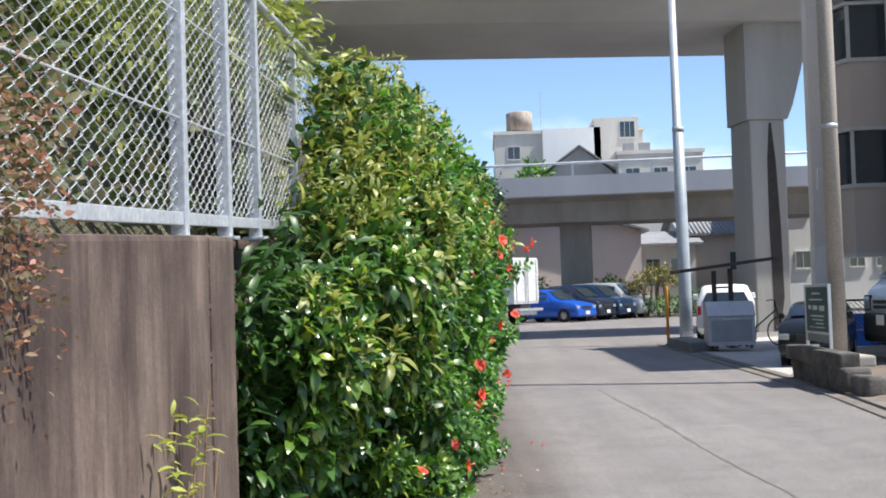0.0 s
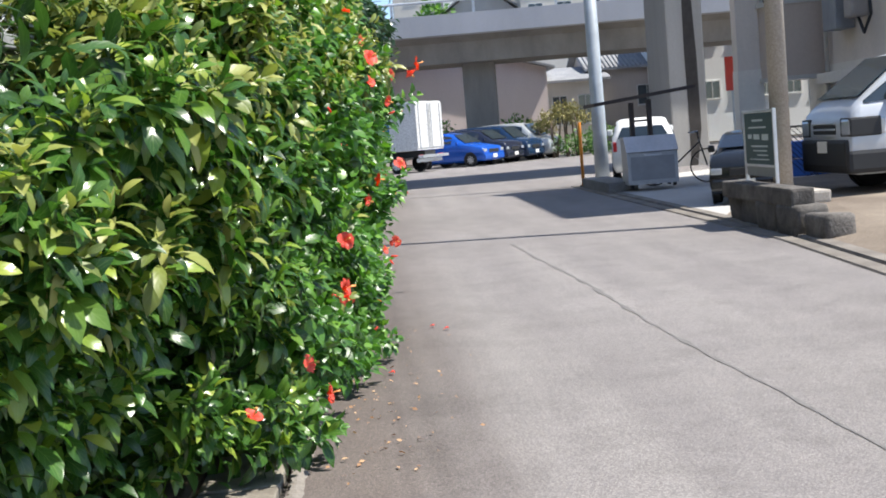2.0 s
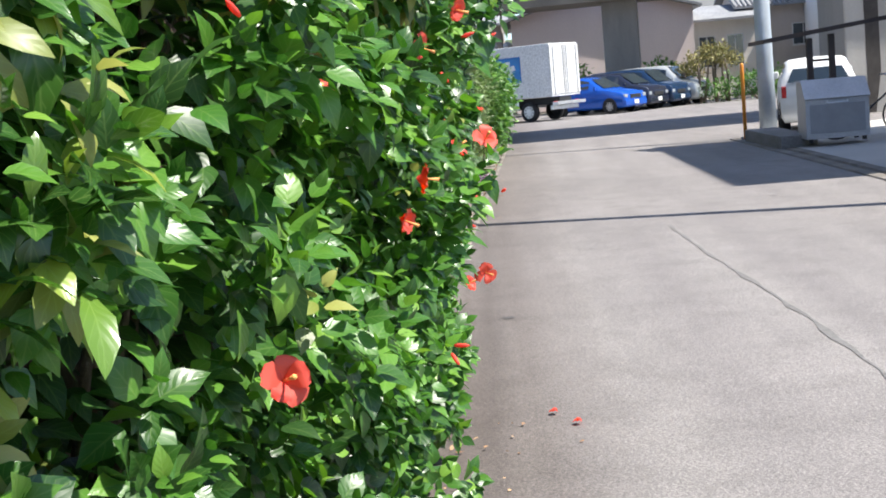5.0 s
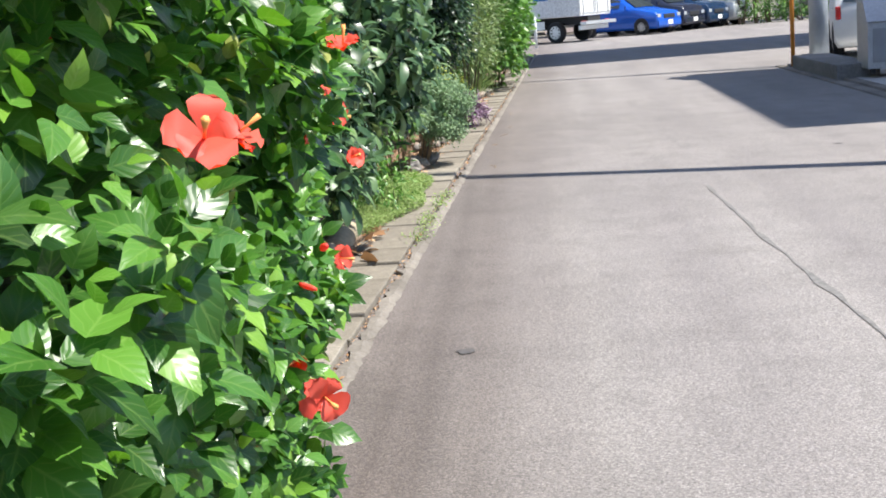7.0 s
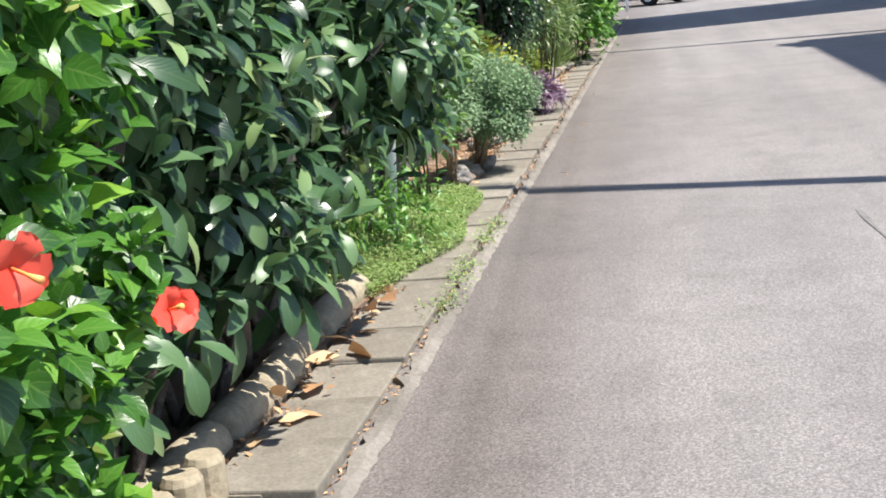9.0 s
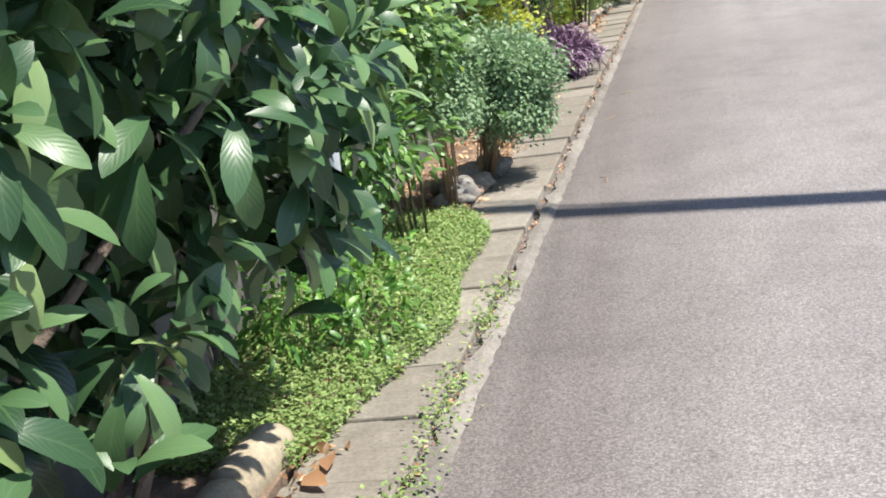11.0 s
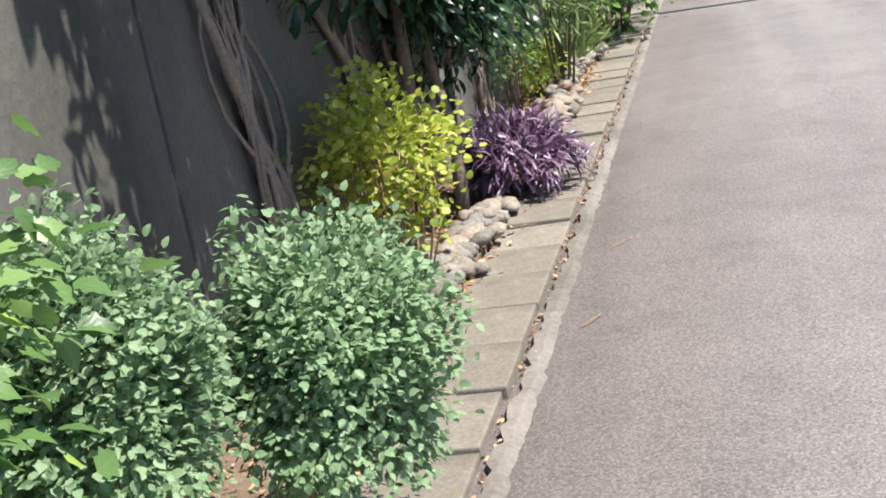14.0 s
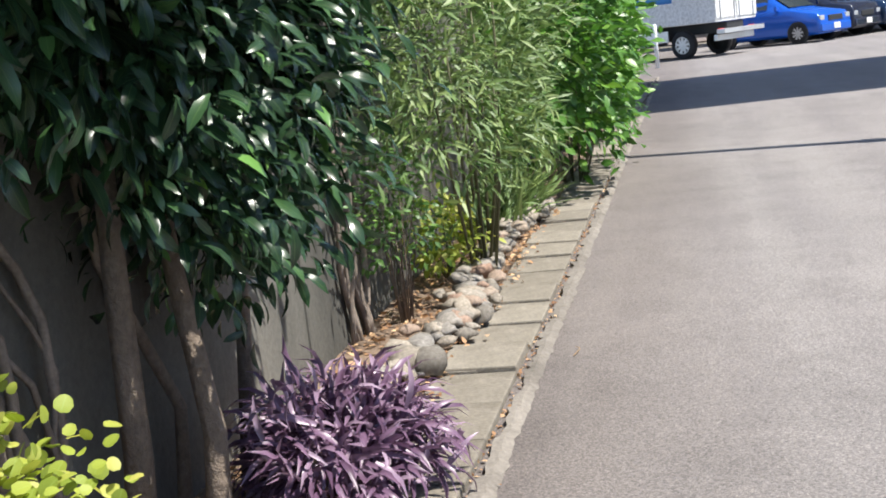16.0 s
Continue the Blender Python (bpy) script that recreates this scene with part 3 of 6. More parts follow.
for v in bm.verts:
    x, y = -2.1 + (v.co.x - 1) * 5.0, 19 + v.co.y * 28
    v.co = Vector((x, y, (1.5 if y < 12 else 2.5) + (-2.1 - x) * (1.5 if y < 14 else 0.9) + 0.25 * noise.noise((x, y, 0))))
structure(mesh_ob("bank", bm, rough_surface("bank_soil", (0.07, 0.07, 0.04), (0.17, 0.15, 0.09), 0.8, 12, 0.95, 0.8, 0.05)), "weedy brown bank above the wall", "bank")

# right side: kerb line, apron, sloping lot
bm = bmesh.new()
edge = [(KERB_X - 0.65, -8, 0), (KERB_X - 0.3, 9.5, 0), (KERB_X + 0.06, 15, 0), (KERB_X + 0.1, 30.2, 0)]
for (x0, y0, _), (x1, y1, _) in zip(edge, edge[1:]):
    for d0, d1, z0, z1 in ((0.0, 0.012, 0.0, 0.018), (0.012, 0.16, 0.018, 0.020), (0.16, 0.175, 0.020, 0.006), (0.175, 0.20, 0.006, 0.006), (0.20, 0.215, 0.006, 0.034), (0.215, 0.36, 0.034, 0.036)):
        q = [bm.verts.new(p) for p in ((x0 + d0, y0, z0), (x0 + d1, y0, z1), (x1 + d1, y1, z1), (x1 + d0, y1, z0))]
        bm.faces.new(q)
structure(mesh_ob("kerb_right", bm, CONC), "low pale concrete kerb", "kerb")
bm = bmesh.new()
bm.faces.new([bm.verts.new(p) for p in ((KERB_X + 0.42, 18.3, 0.036), (18, 18.3, 0.10), (18, 36, 0.10), (8.2, 33.2, 0.05), (KERB_X + 0.46, 30.2, 0.036))])
structure(mesh_ob("apron", bm, APRON), "pale concrete apron of the parking place", "pavement")
bm = bmesh.new()
lot = [((KERB_X - 0.29, -8, 0.036), (3.9, -8, 0.2), (16, -8, 0.45)), ((KERB_X + 0.06, 9.5, 0.036), (4.3, 9.5, 0.14), (16, 9.5, 0.40)), ((KERB_X + 0.42, 15, 0.036), (4.5, 15, 0.12), (16, 15, 0.36)), ((KERB_X + 0.43, 18.3, 0.038), (5.2, 18.3, 0.10), (16, 19.5, 0.32)), ((6.0, 24, 0.11), (7.5, 24, 0.16), (16, 24, 0.30))]
rows_v = [[bm.verts.new(p) for p in row] for row in lot]
for a, b in zip(rows_v, rows_v[1:]):
    for k in range(2):
        bm.faces.new((a[k], a[k + 1], b[k + 1], b[k]))
structure(mesh_ob("lot", bm, LOT), "sloping brownish worn concrete parking lot", "ground")


# ---------- hibiscus hedge ----------
def hedge_face(y, z):
    """How far the hedge reaches towards the road."""
    base = np.interp(y, [5.0, 5.8, 6.6, 7.4, 8.2, 9.0, 9.6, 10.3, 11.2, 12.0, 12.7, 13.2], [-1.38, -1.08, -0.90, -0.79, -0.67, -0.57, -0.48, -0.48, -0.57, -0.70, -0.78, -1.0])
    lean = np.interp(z, [0.0, 0.3, 0.9, 1.6, 2.2, 2.8, 3.4], [-0.26, -0.17, -0.03, 0.08, -0.10, -0.45, -0.95])
    lump = 0.09 * np.sin(y * 6.1 + z * 2.0) * np.sin(z * 7.3 - y * 1.7 + 0.6) + 0.05 * np.sin(y * 11.7 - z * 5.1) + 0.06 * np.sin(z * 12 + y * 3.3)
    hollow = np.interp(y, [5.0, 6.6, 7.4], [1.2, 0.9, 0.0]) * np.interp(z, [0.0, 0.55, 1.0], [0.34, 0.26, 0.0])
    lean = np.where(z < 0.9, lean * np.interp(y, [6.7, 7.3, 11.2, 12.4], [1.0, 0.2, 0.25, 0.7]), lean)
    return base + lean + lump - hollow


def hedge_top(y):
    return np.interp(y, [5.0, 5.6, 6.2, 7.0, 8.0, 9.5, 11.0, 13.2], [1.25, 1.5, 1.72, 2.1, 2.75, 3.3, 3.0, 2.2])


def hedge_points(rng, n, y0, y1, z0, z1, depth, near=0.0):
    y = rng.uniform(y0, y1, n)
    zt = np.minimum(hedge_top(y), z1)
    z = z0 + (zt - z0) * rng.random(n)
    d = near + depth * rng.random(n) ** 1.6
    hole = np.sin(7.3 * y + 2.1 * z) * np.sin(6.1 * z - 2.3 * y + 1.0) + 0.6 * np.sin(15 * y - 9 * z)
    x = hedge_face(y, z) - d - 0.22 * np.clip((hole - 0.3) / 0.4, 0, 1)
    x = np.maximum(x, -1.6)
    out = np.stack([np.ones(n), -0.35 + 0.3 * np.sin(y * 3), np.interp(z / np.maximum(zt, 0.1), [0.0, 0.3, 0.85, 1.0], [-0.35, 0.1, 0.35, 1.0])], 1)
    return np.stack([x, y, z], 1), unit(out)


def hibiscus_hedge():
    rng = np.random.default_rng(11)
    e = thing("hibiscus_hedge", -1.2, 9.0, 0, "dense green hibiscus hedge with red flowers along the wall", "hedge")
    off = np.array([-1.2, 9.0, 0])

    def inner(n, y0, y1, z0, z1, near, depth, bl, size, m):
        p, o = clumps(rng, n, lambda r, k: hedge_points(r, k, y0, y1, z0, z1, depth, near), 6, 0.06)
        keep = p[:, 2] > 0.05
        p, o = p[keep], o[keep]
        a, f = leaf_turn(rng, o, 0.4, 0.75, 0.6)
        leaf_mesh("foliage", bl, p - off, a, f, size * rng.uniform(0.7, 1.2, len(p)), m, e, kind="stuff")

    def outer(tips, n, y0, y1, z0, z1, depth, bl, size, m, wide=1.0, **how):
        p, o = hedge_points(rng, tips, y0, y1, z0, z1, depth)
        p, a, f, s = shoots(rng, p, o, n, size, **how)
        keep = p[:, 2] > 0.05
        leaf_mesh("foliage", bl, (p - off)[keep], a[keep], f[keep], s[keep], m, e, kind="stuff", width=wide * rng.uniform(0.85, 1.15, int(keep.sum())))

    outer(2300, 9, 7.4, 13.1, 0.10, 2.7, 0.16, OVATE, 0.080, HIB, step=0.013)
    outer(500, 8, 9.5, 13.1, 0.08, 1.3, 0.05, OVATE, 0.070, HIB, step=0.010)
    # inner leaves use HIBD, so the gaps between shoots carry painted shade
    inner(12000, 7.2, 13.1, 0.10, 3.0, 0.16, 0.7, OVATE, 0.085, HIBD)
    outer(620, 11, 5.25, 7.6, 0.14, 2.15, 0.16, LANCE, 0.115, HIBL, 1.35, droop=0.7, step=0.014)
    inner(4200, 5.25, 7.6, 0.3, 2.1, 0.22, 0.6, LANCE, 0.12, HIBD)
    outer(1050, 11, 6.3, 11.5, 1.62, 3.4, 0.35, LANCE, 0.095, HIBY, 1.0, droop=1.1, step=0.016)
    inner(2500, 6.6, 11.5, 1.8, 3.2, 0.3, 0.5, LANCE, 0.10, HIBY)
    outer(70, 9, 5.25, 7.6, 0.9, 2.2, 0.03, LANCE, 0.105, HIBY, 1.3, droop=0.5)
    outer(60, 7, 7.6, 13.0, 0.3, 2.2, 0.01, OVATE, 0.05, HIBY, 1.0, droop=0.2)
    for i in range(32):
        y = rng.uniform(7.3, 12.7)
        z = rng.uniform(0.9, float(hedge_top(y)) - 0.2)
        x = float(hedge_face(y, z)) - rng.uniform(0.15, 0.5)
        foot = Vector((rng.uniform(-1.5, -1.2), y + rng.uniform(-0.3, 0.3), 0.0)) - Vector(off)
        top = Vector((x, y, z)) - Vector(off)
        part("stem", tube([foot, (foot * 0.45 + top * 0.55) + Vector(rng.normal(0, 0.06, 3)), top], [0.016, 0.011, 0.005], 6), BARK, e, smooth=True)
    # flowers: each with five petals and a stamen column
    spots = [(7.50, 0.44), (7.45, 0.32), (8.1, 0.88), (8.22, 0.61), (7.6, 0.72), (7.45, 0.74), (6.95, 0.35), (5.78, 0.38), (8.36, 1.70), (8.56, 1.32), (8.79, 1.61), (9.35, 2.06),
             (9.46, 1.73), (9.55, 1.70), (9.7, 1.55), (9.9, 1.92), (9.14, 1.12), (9.31, 1.01), (9.9, 1.17), (9.6, 1.45), (10.48, 1.12), (11.27, 0.55), (10.64, 0.66), (11.2, 1.22), (11.62, 1.15),
             (11.93, 0.65), (12.1, 1.03), (11.55, 1.04), (10.9, 0.58), (10.2, 1.72), (11.15, 1.42), (12.6, 0.85)]
    for i, (y, z) in enumerate(spots):
        x = float(hedge_face(np.array(y), np.array(z))) + rng.uniform(0.08, 0.13)
        way = unit(np.array([0.75, -0.55, 0.12]) + rng.normal(0, 0.42, 3))
        side = unit(np.cross(way, [0, 0, 1.0]))
        upw = np.cross(side, way)
        ang = np.arange(5) * math.tau / 5 + rng.uniform(0, 1)
        along = np.cos(ang)[:, None] * side + np.sin(ang)[:, None] * upw + way * rng.uniform(0.25, 0.8) + rng.normal(0, 0.12, (5, 3))
        fl = leaf_mesh("flower", PETALB, np.tile(np.array([x, y, z]) - off, (5, 1)), along, np.tile(way, (5, 1)), rng.uniform(0.85, 1.1, 5) * 0.044, PETAL, e, "open red hibiscus flower", width=rng.uniform(1.0, 1.3, 5))
        c = Vector((x, y, z)) - Vector(off)
        part("stamen", tube([c, c + Vector(way) * 0.03, c + Vector(way) * 0.055], [0.0022, 0.0022, 0.005], 6), STAMEN, fl, smooth=True)
    for i in range(16):
        y, z = rng.uniform(8.0, 12.8), rng.uniform(0.3, 1.5)
        x = float(hedge_face(np.array(y), np.array(z))) + 0.06
        c = Vector((x, y, z)) - Vector(off)
        w = Vector(unit(np.array([0.7, -0.4, -0.1]) + rng.normal(0, 0.4, 3)))
        part("bud", tube([c, c + w * 0.012, c + w * 0.030, c + w * 0.040], [0.003, 0.0055, 0.005, 0.002], 7), PETAL, e, "closed red hibiscus bud", smooth=True)
    return e


hibiscus_hedge()

# ---------- loquat ----------
def loquat(x, y, seed):
    rng = np.random.default_rng(seed)
    e = thing("loquat_shrub", x, y, 0, "loquat shrub with long dark ribbed leaves over the bed", "shrub")

    def shape(r, k):
        yy = r.uniform(-1.7, 1.95, k)
        zz = np.interp(yy, [-1.7, 0.2, 1.0, 1.5, 1.95], [0.46, 0.62, 0.85, 1.02, 1.12]) + r.random(k) ** 1.3 * 1.6
        face = np.interp(yy, [-1.7, -1.2, 0.0, 0.7, 1.2, 1.6, 1.95], [0.28, 0.44, 0.50, 0.64, 0.60, 0.50, 0.30]) + np.interp(zz, [0.3, 0.7, 1.2, 2.6], [-0.24, -0.08, 0.04, -0.1]) + 0.07 * np.sin(yy * 5 + zz * 4)
        xx = face - 0.65 * r.random(k) ** 1.5
        o = unit(np.stack([np.full(k, 0.9), np.full(k, -0.25) + 0.4 * yy / 1.6, np.interp(zz, [0.3, 1.2, 2.6], [0.05, 0.35, 0.8])], 1))
        return np.stack([xx, yy, zz], 1), o

    # inner loquat leaves take the dark camellia colour to paint the shrub's interior shade
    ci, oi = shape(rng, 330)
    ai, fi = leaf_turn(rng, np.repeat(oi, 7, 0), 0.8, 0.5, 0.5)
    leaf_mesh("shade_dark_inner_foliage", OBOV, np.repeat(ci - oi * 0.22, 7, 0) + rng.normal(0, 0.07, (len(ai), 3)), ai, fi, rng.uniform(0.12, 0.17, len(ai)), DARKLEAF, e, kind="stuff", width=np.full(len(ai), 1.1))
    c, o = shape(rng, 540)
    p, al, fa, sz = shoots(rng, c, o, 9, 0.150, (20, 120), 1.15, 0.35, 0.018, 0.02, 0.35)
    leaf_mesh("foliage", OBOV, p, al, fa, sz, LOQ, e, kind="stuff", width=rng.uniform(0.95, 1.25, len(p)))
    cy, oy = shape(rng, 34)
    p, al, fa, sz = shoots(rng, cy + oy * 0.07, oy, 8, 0.115, (15, 95), 0.3, 0.8, 0.010, 0.01, 0.25)
    leaf_mesh("young_foliage", OBOV, p, al, fa, sz, LOQY, e, "pale young felted leaves", kind="stuff", width=rng.uniform(0.6, 0.8, len(p)))
    for i in range(16):
        q = c[rng.integers(len(c))]
        foot = Vector((rng.uniform(-0.25, 0.0), rng.uniform(-0.9, 0.9), -0.02))
        part("stem", tube([foot, foot * 0.5 + Vector(q) * 0.5 + Vector((-0.08, 0, 0.1)), Vector(q)], [0.022, 0.014, 0.007], 7), BARK, e, smooth=True)
    return e


loquat(-1.35, 14.5, 21)

# ---------- the bed's shrubs ----------
bush("leafy_shrub", -1.33, 17.92, 0.03, (0.25, 0.30, 0.50), 0.98, 2300, LOBED, 0.052, LOBE, "tall leafy green shrub with lobed leaves", 31, droop=0.35, lump=0.35, stems=7, stem_r=0.005, low=-0.9, spread=0.06, jitter=0.5)
bush("low_shrub", -1.40, 17.5, 0.03, (0.20, 0.22, 0.19), 0.54, 900, OBOV, 0.062, MIDLEAF, "low rounded green shrub", 32, stems=4)
bush("weedy_shrub", -1.45, 16.75, 0.03, (0.16, 0.30, 0.18), 0.22, 500, LANCE, 0.06, BRIGHT, "small narrow-leaved weed clump by the pipe", 33, stems=5, stem_r=0.003)
bush("weedy_shrub", -1.2, 16.72, 0.03, (0.13, 0.26, 0.15), 0.18, 260, LANCE, 0.055, BRIGHT, "narrow-leaved weeds growing round the pipe foot", 46, stems=5, stem_r=0.003)
bush("dusty_shrub", -1.32, 18.62, 0.03, (0.21, 0.26, 0.26), 0.62, 12000, DUSTYB, 0.022, DUSTY, "grey-green variegated shrub in the soil bed", 34, stems=14, stem_mat=STEM, stem_r=0.003, low=-0.8, spread=0.028, jitter=0.55, up=0.8, lump=0.28, group="dusty shrubs")
bush("dusty_shrub", -1.06, 19.12, 0.03, (0.205, 0.25, 0.245), 0.47, 14000, DUSTYB, 0.0225, DUSTY, "grey-green variegated shrub on bare brown stems", 35, stems=22, stem_mat=STEM, stem_r=0.0028, low=-0.95, spread=0.03, jitter=0.6, up=0.8, lump=0.34, group="dusty shrubs", root=(-0.18, 0.05))
bush("yellow_shrub", -1.42, 21.08, 0.03, (0.25, 0.30, 0.26), 0.53, 2100, ROUND, 0.029, YELLOW, "yellow-green round-leaved shrub on many bare stalks", 36, stems=60, stem_mat=STEM, stem_r=0.0032, up=1.0, droop=-0.1, low=-0.85, lump=0.35, jitter=0.55)
bush("purple_plant", -1.20, 22.65, 0.02, (0.24, 0.29, 0.21), 0.14, 1350, SPEAR, 0.115, PURPLE, "purple spiderwort spilling over the slabs", 37, "plant", stems=14, stem_mat=PURPLE, low=-0.1, droop=0.25, jitter=0.6, per=4, spread=0.03)
bush("yellow_shrub", -1.52, 25.9, 0.03, (0.16, 0.40, 0.18), 0.22, 420, SMALL, 0.06, YELLOW, "small yellow-green shrub by the stones", 38, stems=6)
bush("twiggy_shrub", -1.55, 24.9, 0.03, (0.16, 0.45, 0.40), 0.55, 900, SMALL, 0.04, MIDLEAF, "thin twiggy shrub with small leaves", 39, stems=14, stem_mat=BARK, stem_r=0.003, shell=0.2)
bush("camellia_tree", -1.46, 22.55, 0.03, (0.45, 0.80, 1.02), 1.68, 13000, LANCE, 0.085, DARKLEAF, "dark glossy-leaved camellia tree in front of the wall", 40, "tree", stems=0, droop=0.45, shell=0.5, spread=0.07, low=-0.98)
bush("olive_shrub", -1.38, 26.0, 0.03, (0.46, 1.65, 0.85), 1.22, 7200, NARROW, 0.10, OLIVE, "grey-green narrow-leaved shrub against the wall", 41, stems=10, shell=0.45, spread=0.08, droop=0.1, jitter=0.7)
bush("green_shrub", -1.20, 29.6, 0.03, (0.62, 1.75, 1.05), 1.05, 6500, SMALL, 0.105, BRIGHT, "bright green leafy shrub overhanging the slabs", 42, stems=10, shell=0.55, spread=0.08, lump=0.25)
bush("green_shrub", -1.35, 32.6, 0.03, (0.55, 1.5, 1.0), 1.0, 4200, SMALL, 0.10, MIDLEAF, "green leafy shrub at the end of the wall", 43, stems=8, shell=0.55, spread=0.08, lump=0.25)


def camellia_trunk():
    e = bpy.data.objects["camellia_tree"]
    for k, (dx, dy, tx, ty) in enumerate(((-0.12, -0.45, 0.05, 0.1), (0.02, -0.30, -0.1, 0.2), (-0.1, 0.25, 0.1, 0.1), (-0.18, -0.05, -0.05, -0.3))):
        r = 0.036 - 0.006 * k
        part("trunk", tube([(dx, dy, -0.05), (dx + 0.02, dy + 0.05, 0.35), (dx + tx * 0.6, dy + ty * 0.6, 0.8), (dx + tx, dy + ty, 1.5)], [r * 1.3, r, r * 0.85, r * 0.5], 9), BARK, e, smooth=True)


camellia_trunk()
bush("overhanging_tree", -1.48, 22.3, 0.0, (0.30, 1.5, 0.86), 2.00, 14000, LANCE, 0.105, DARKLEAF, "dark tree crown hanging over the top of the wall", 44, "tree", stems=0, droop=0.45, shell=0.3, spread=0.09, low=-0.9)
# two bough masses out of view, added to keep sun off the back wall
bush("overhanging_tree", -1.1, 21.7, 0.0, (0.66, 2.4, 0.34), 3.18, 12500, SMALL, 0.13, DARKLEAF, "unseen leafy boughs added above the wall to shade it", 45, "tree", stems=0, droop=0.45, shell=0.2, spread=0.09, low=-0.9)
bush("overhanging_tree", -0.98, 20.45, 0.0, (0.50, 1.05, 0.28), 2.50, 7000, LANCE, 0.105, DARKLEAF, "unseen low leafy bough added to shade the foot of the wall", 47, "tree", stems=0, droop=0.45, shell=0.2, spread=0.09, low=-0.9)
part("bough", tube([(-1.3, 0.5, -0.1 + 2.4), (-0.5, 0.2, 2.5), (0.3, -0.3, 2.55)], [0.05, 0.035, 0.012], 8), BARK, bpy.data.objects["overhanging_tree.002"], smooth=True)
for dy in (-2.0, -0.3, 1.5):
    part("bough", tube([(-1.4, dy + 0.5, 2.3), (-0.6, dy + 0.2, 2.9), (0.15, dy, 3.15)], [0.06, 0.045, 0.015], 8), BARK, bpy.data.objects["overhanging_tree.001"], smooth=True)
part("trunk", tube([(-0.62, 0.2, 1.5), (-0.45, 0.1, 1.9), (-0.2, 0.0, 2.4)], [0.09, 0.08, 0.05], 9), BARK, bpy.data.objects["overhanging_tree"], smooth=True)

# creeping ground cover, grass tufts, weeds in the gutter
def patch(name, rng, n, region, h, bl, size, material, label, category, up=1.0, upright=0.3):
    p = region(rng, n)
    p[:, 2] += h * rng.random(len(p))
    c = p.mean(0) * np.array([1, 1, 0])
    al = unit(rng.normal(0, 1, (len(p), 3)) * np.array([1, 1, 0.3]) + np.array([0, 0, upright]))
    fa = unit(np.array([0, 0, up]) + rng.normal(0, 0.35, (len(p), 3)))
    ob = leaf_mesh(name, bl, p - c, al, fa, size * rng.uniform(0.6, 1.3, len(p)), material, None, label, "stuff")
    ob.location = c
    ob["category"] = category
    return ob


def blob(x0, x1, y0, y1, wob=0.1, z=0.03):
    def f(rng, n):
        y = rng.uniform(y0, y1, n * 2)
        t = (y - y0) / (y1 - y0)
        right = x1 - 0.22 * np.abs(2 * t - 1) ** 3 + wob * np.sin(y * 5.3) * 0.6
        x = rng.uniform(x0, x1 + wob, n * 2)
        k = x < right
        mound = 0.06 * np.sin(math.pi * t[k]) * (right[k] - x[k]).clip(0, 0.3) / 0.3
        return np.stack([x[k], y[k], z + mound], 1)[:n]
    return f


rng = np.random.default_rng(5)
patch("ground_cover", rng, 36000, blob(-1.70, -1.02, 15.85, 18.5, 0.06), 0.05, SMALL, 0.017, IVY, "bright green creeping ground cover on the bed and slabs", "ground cover")
patch("gutter_weeds", rng, 700, lambda r, n: np.stack([-0.885 + r.normal(0, 0.035, n), r.choice([15.7, 16.1, 16.35, 16.9, 17.25], n) + r.normal(0, 0.09, n), np.full(n, 0.01)], 1), 0.05, SMALL, 0.018, IVY, "yellow-green weeds growing in the gutter joint", "weeds")
patch("grass_tuft", rng, 500, lambda r, n: np.stack([-1.45 + r.normal(0, 0.07, n), 27.6 + r.normal(0, 0.3, n), np.full(n, 0.03)], 1), 0.02, BLADE, 0.42, OLIVE, "tuft of long grey-green grass blades", "grass", upright=1.6)
patch("weed", rng, 150, lambda r, n: np.stack([-1.52 + r.normal(0, 0.03, n), r.choice([3.7, 3.82, 3.95, 4.08], n) + r.normal(0, 0.04, n), np.full(n, 0.05)], 1), 0.95, LANCE, 0.07, YELLOW, "thin yellowish weed at the foot of the wall", "weed")
patch("red_creeper", rng, 1500, lambda r, n: np.stack([-1.56 + r.normal(0, 0.04, n), 2.78 - 0.8 * np.abs(r.normal(0, 0.5, n)), 1.55 + r.normal(0, 0.17, n)], 1), 0.05, SMALL, 0.024, REDLEAF, "reddish dry creeper hanging over the wall", "creeper", up=0.3, upright=-0.3)

e = thing("weed_stalks", -1.52, 3.87, 0.0, "thin dry weed stalks at the foot of the wall", "weed")
for dy, h in ((-0.2, 0.8), (-0.08, 0.95), (0.08, 1.05), (0.2, 0.85), (0.0, 0.7)):
    part("stalk", tube([(0, dy, 0), (0.02, dy + 0.03, h * 0.6), (0.05, dy + 0.05, h)], [0.005, 0.004, 0.002], 5), STEM, e)


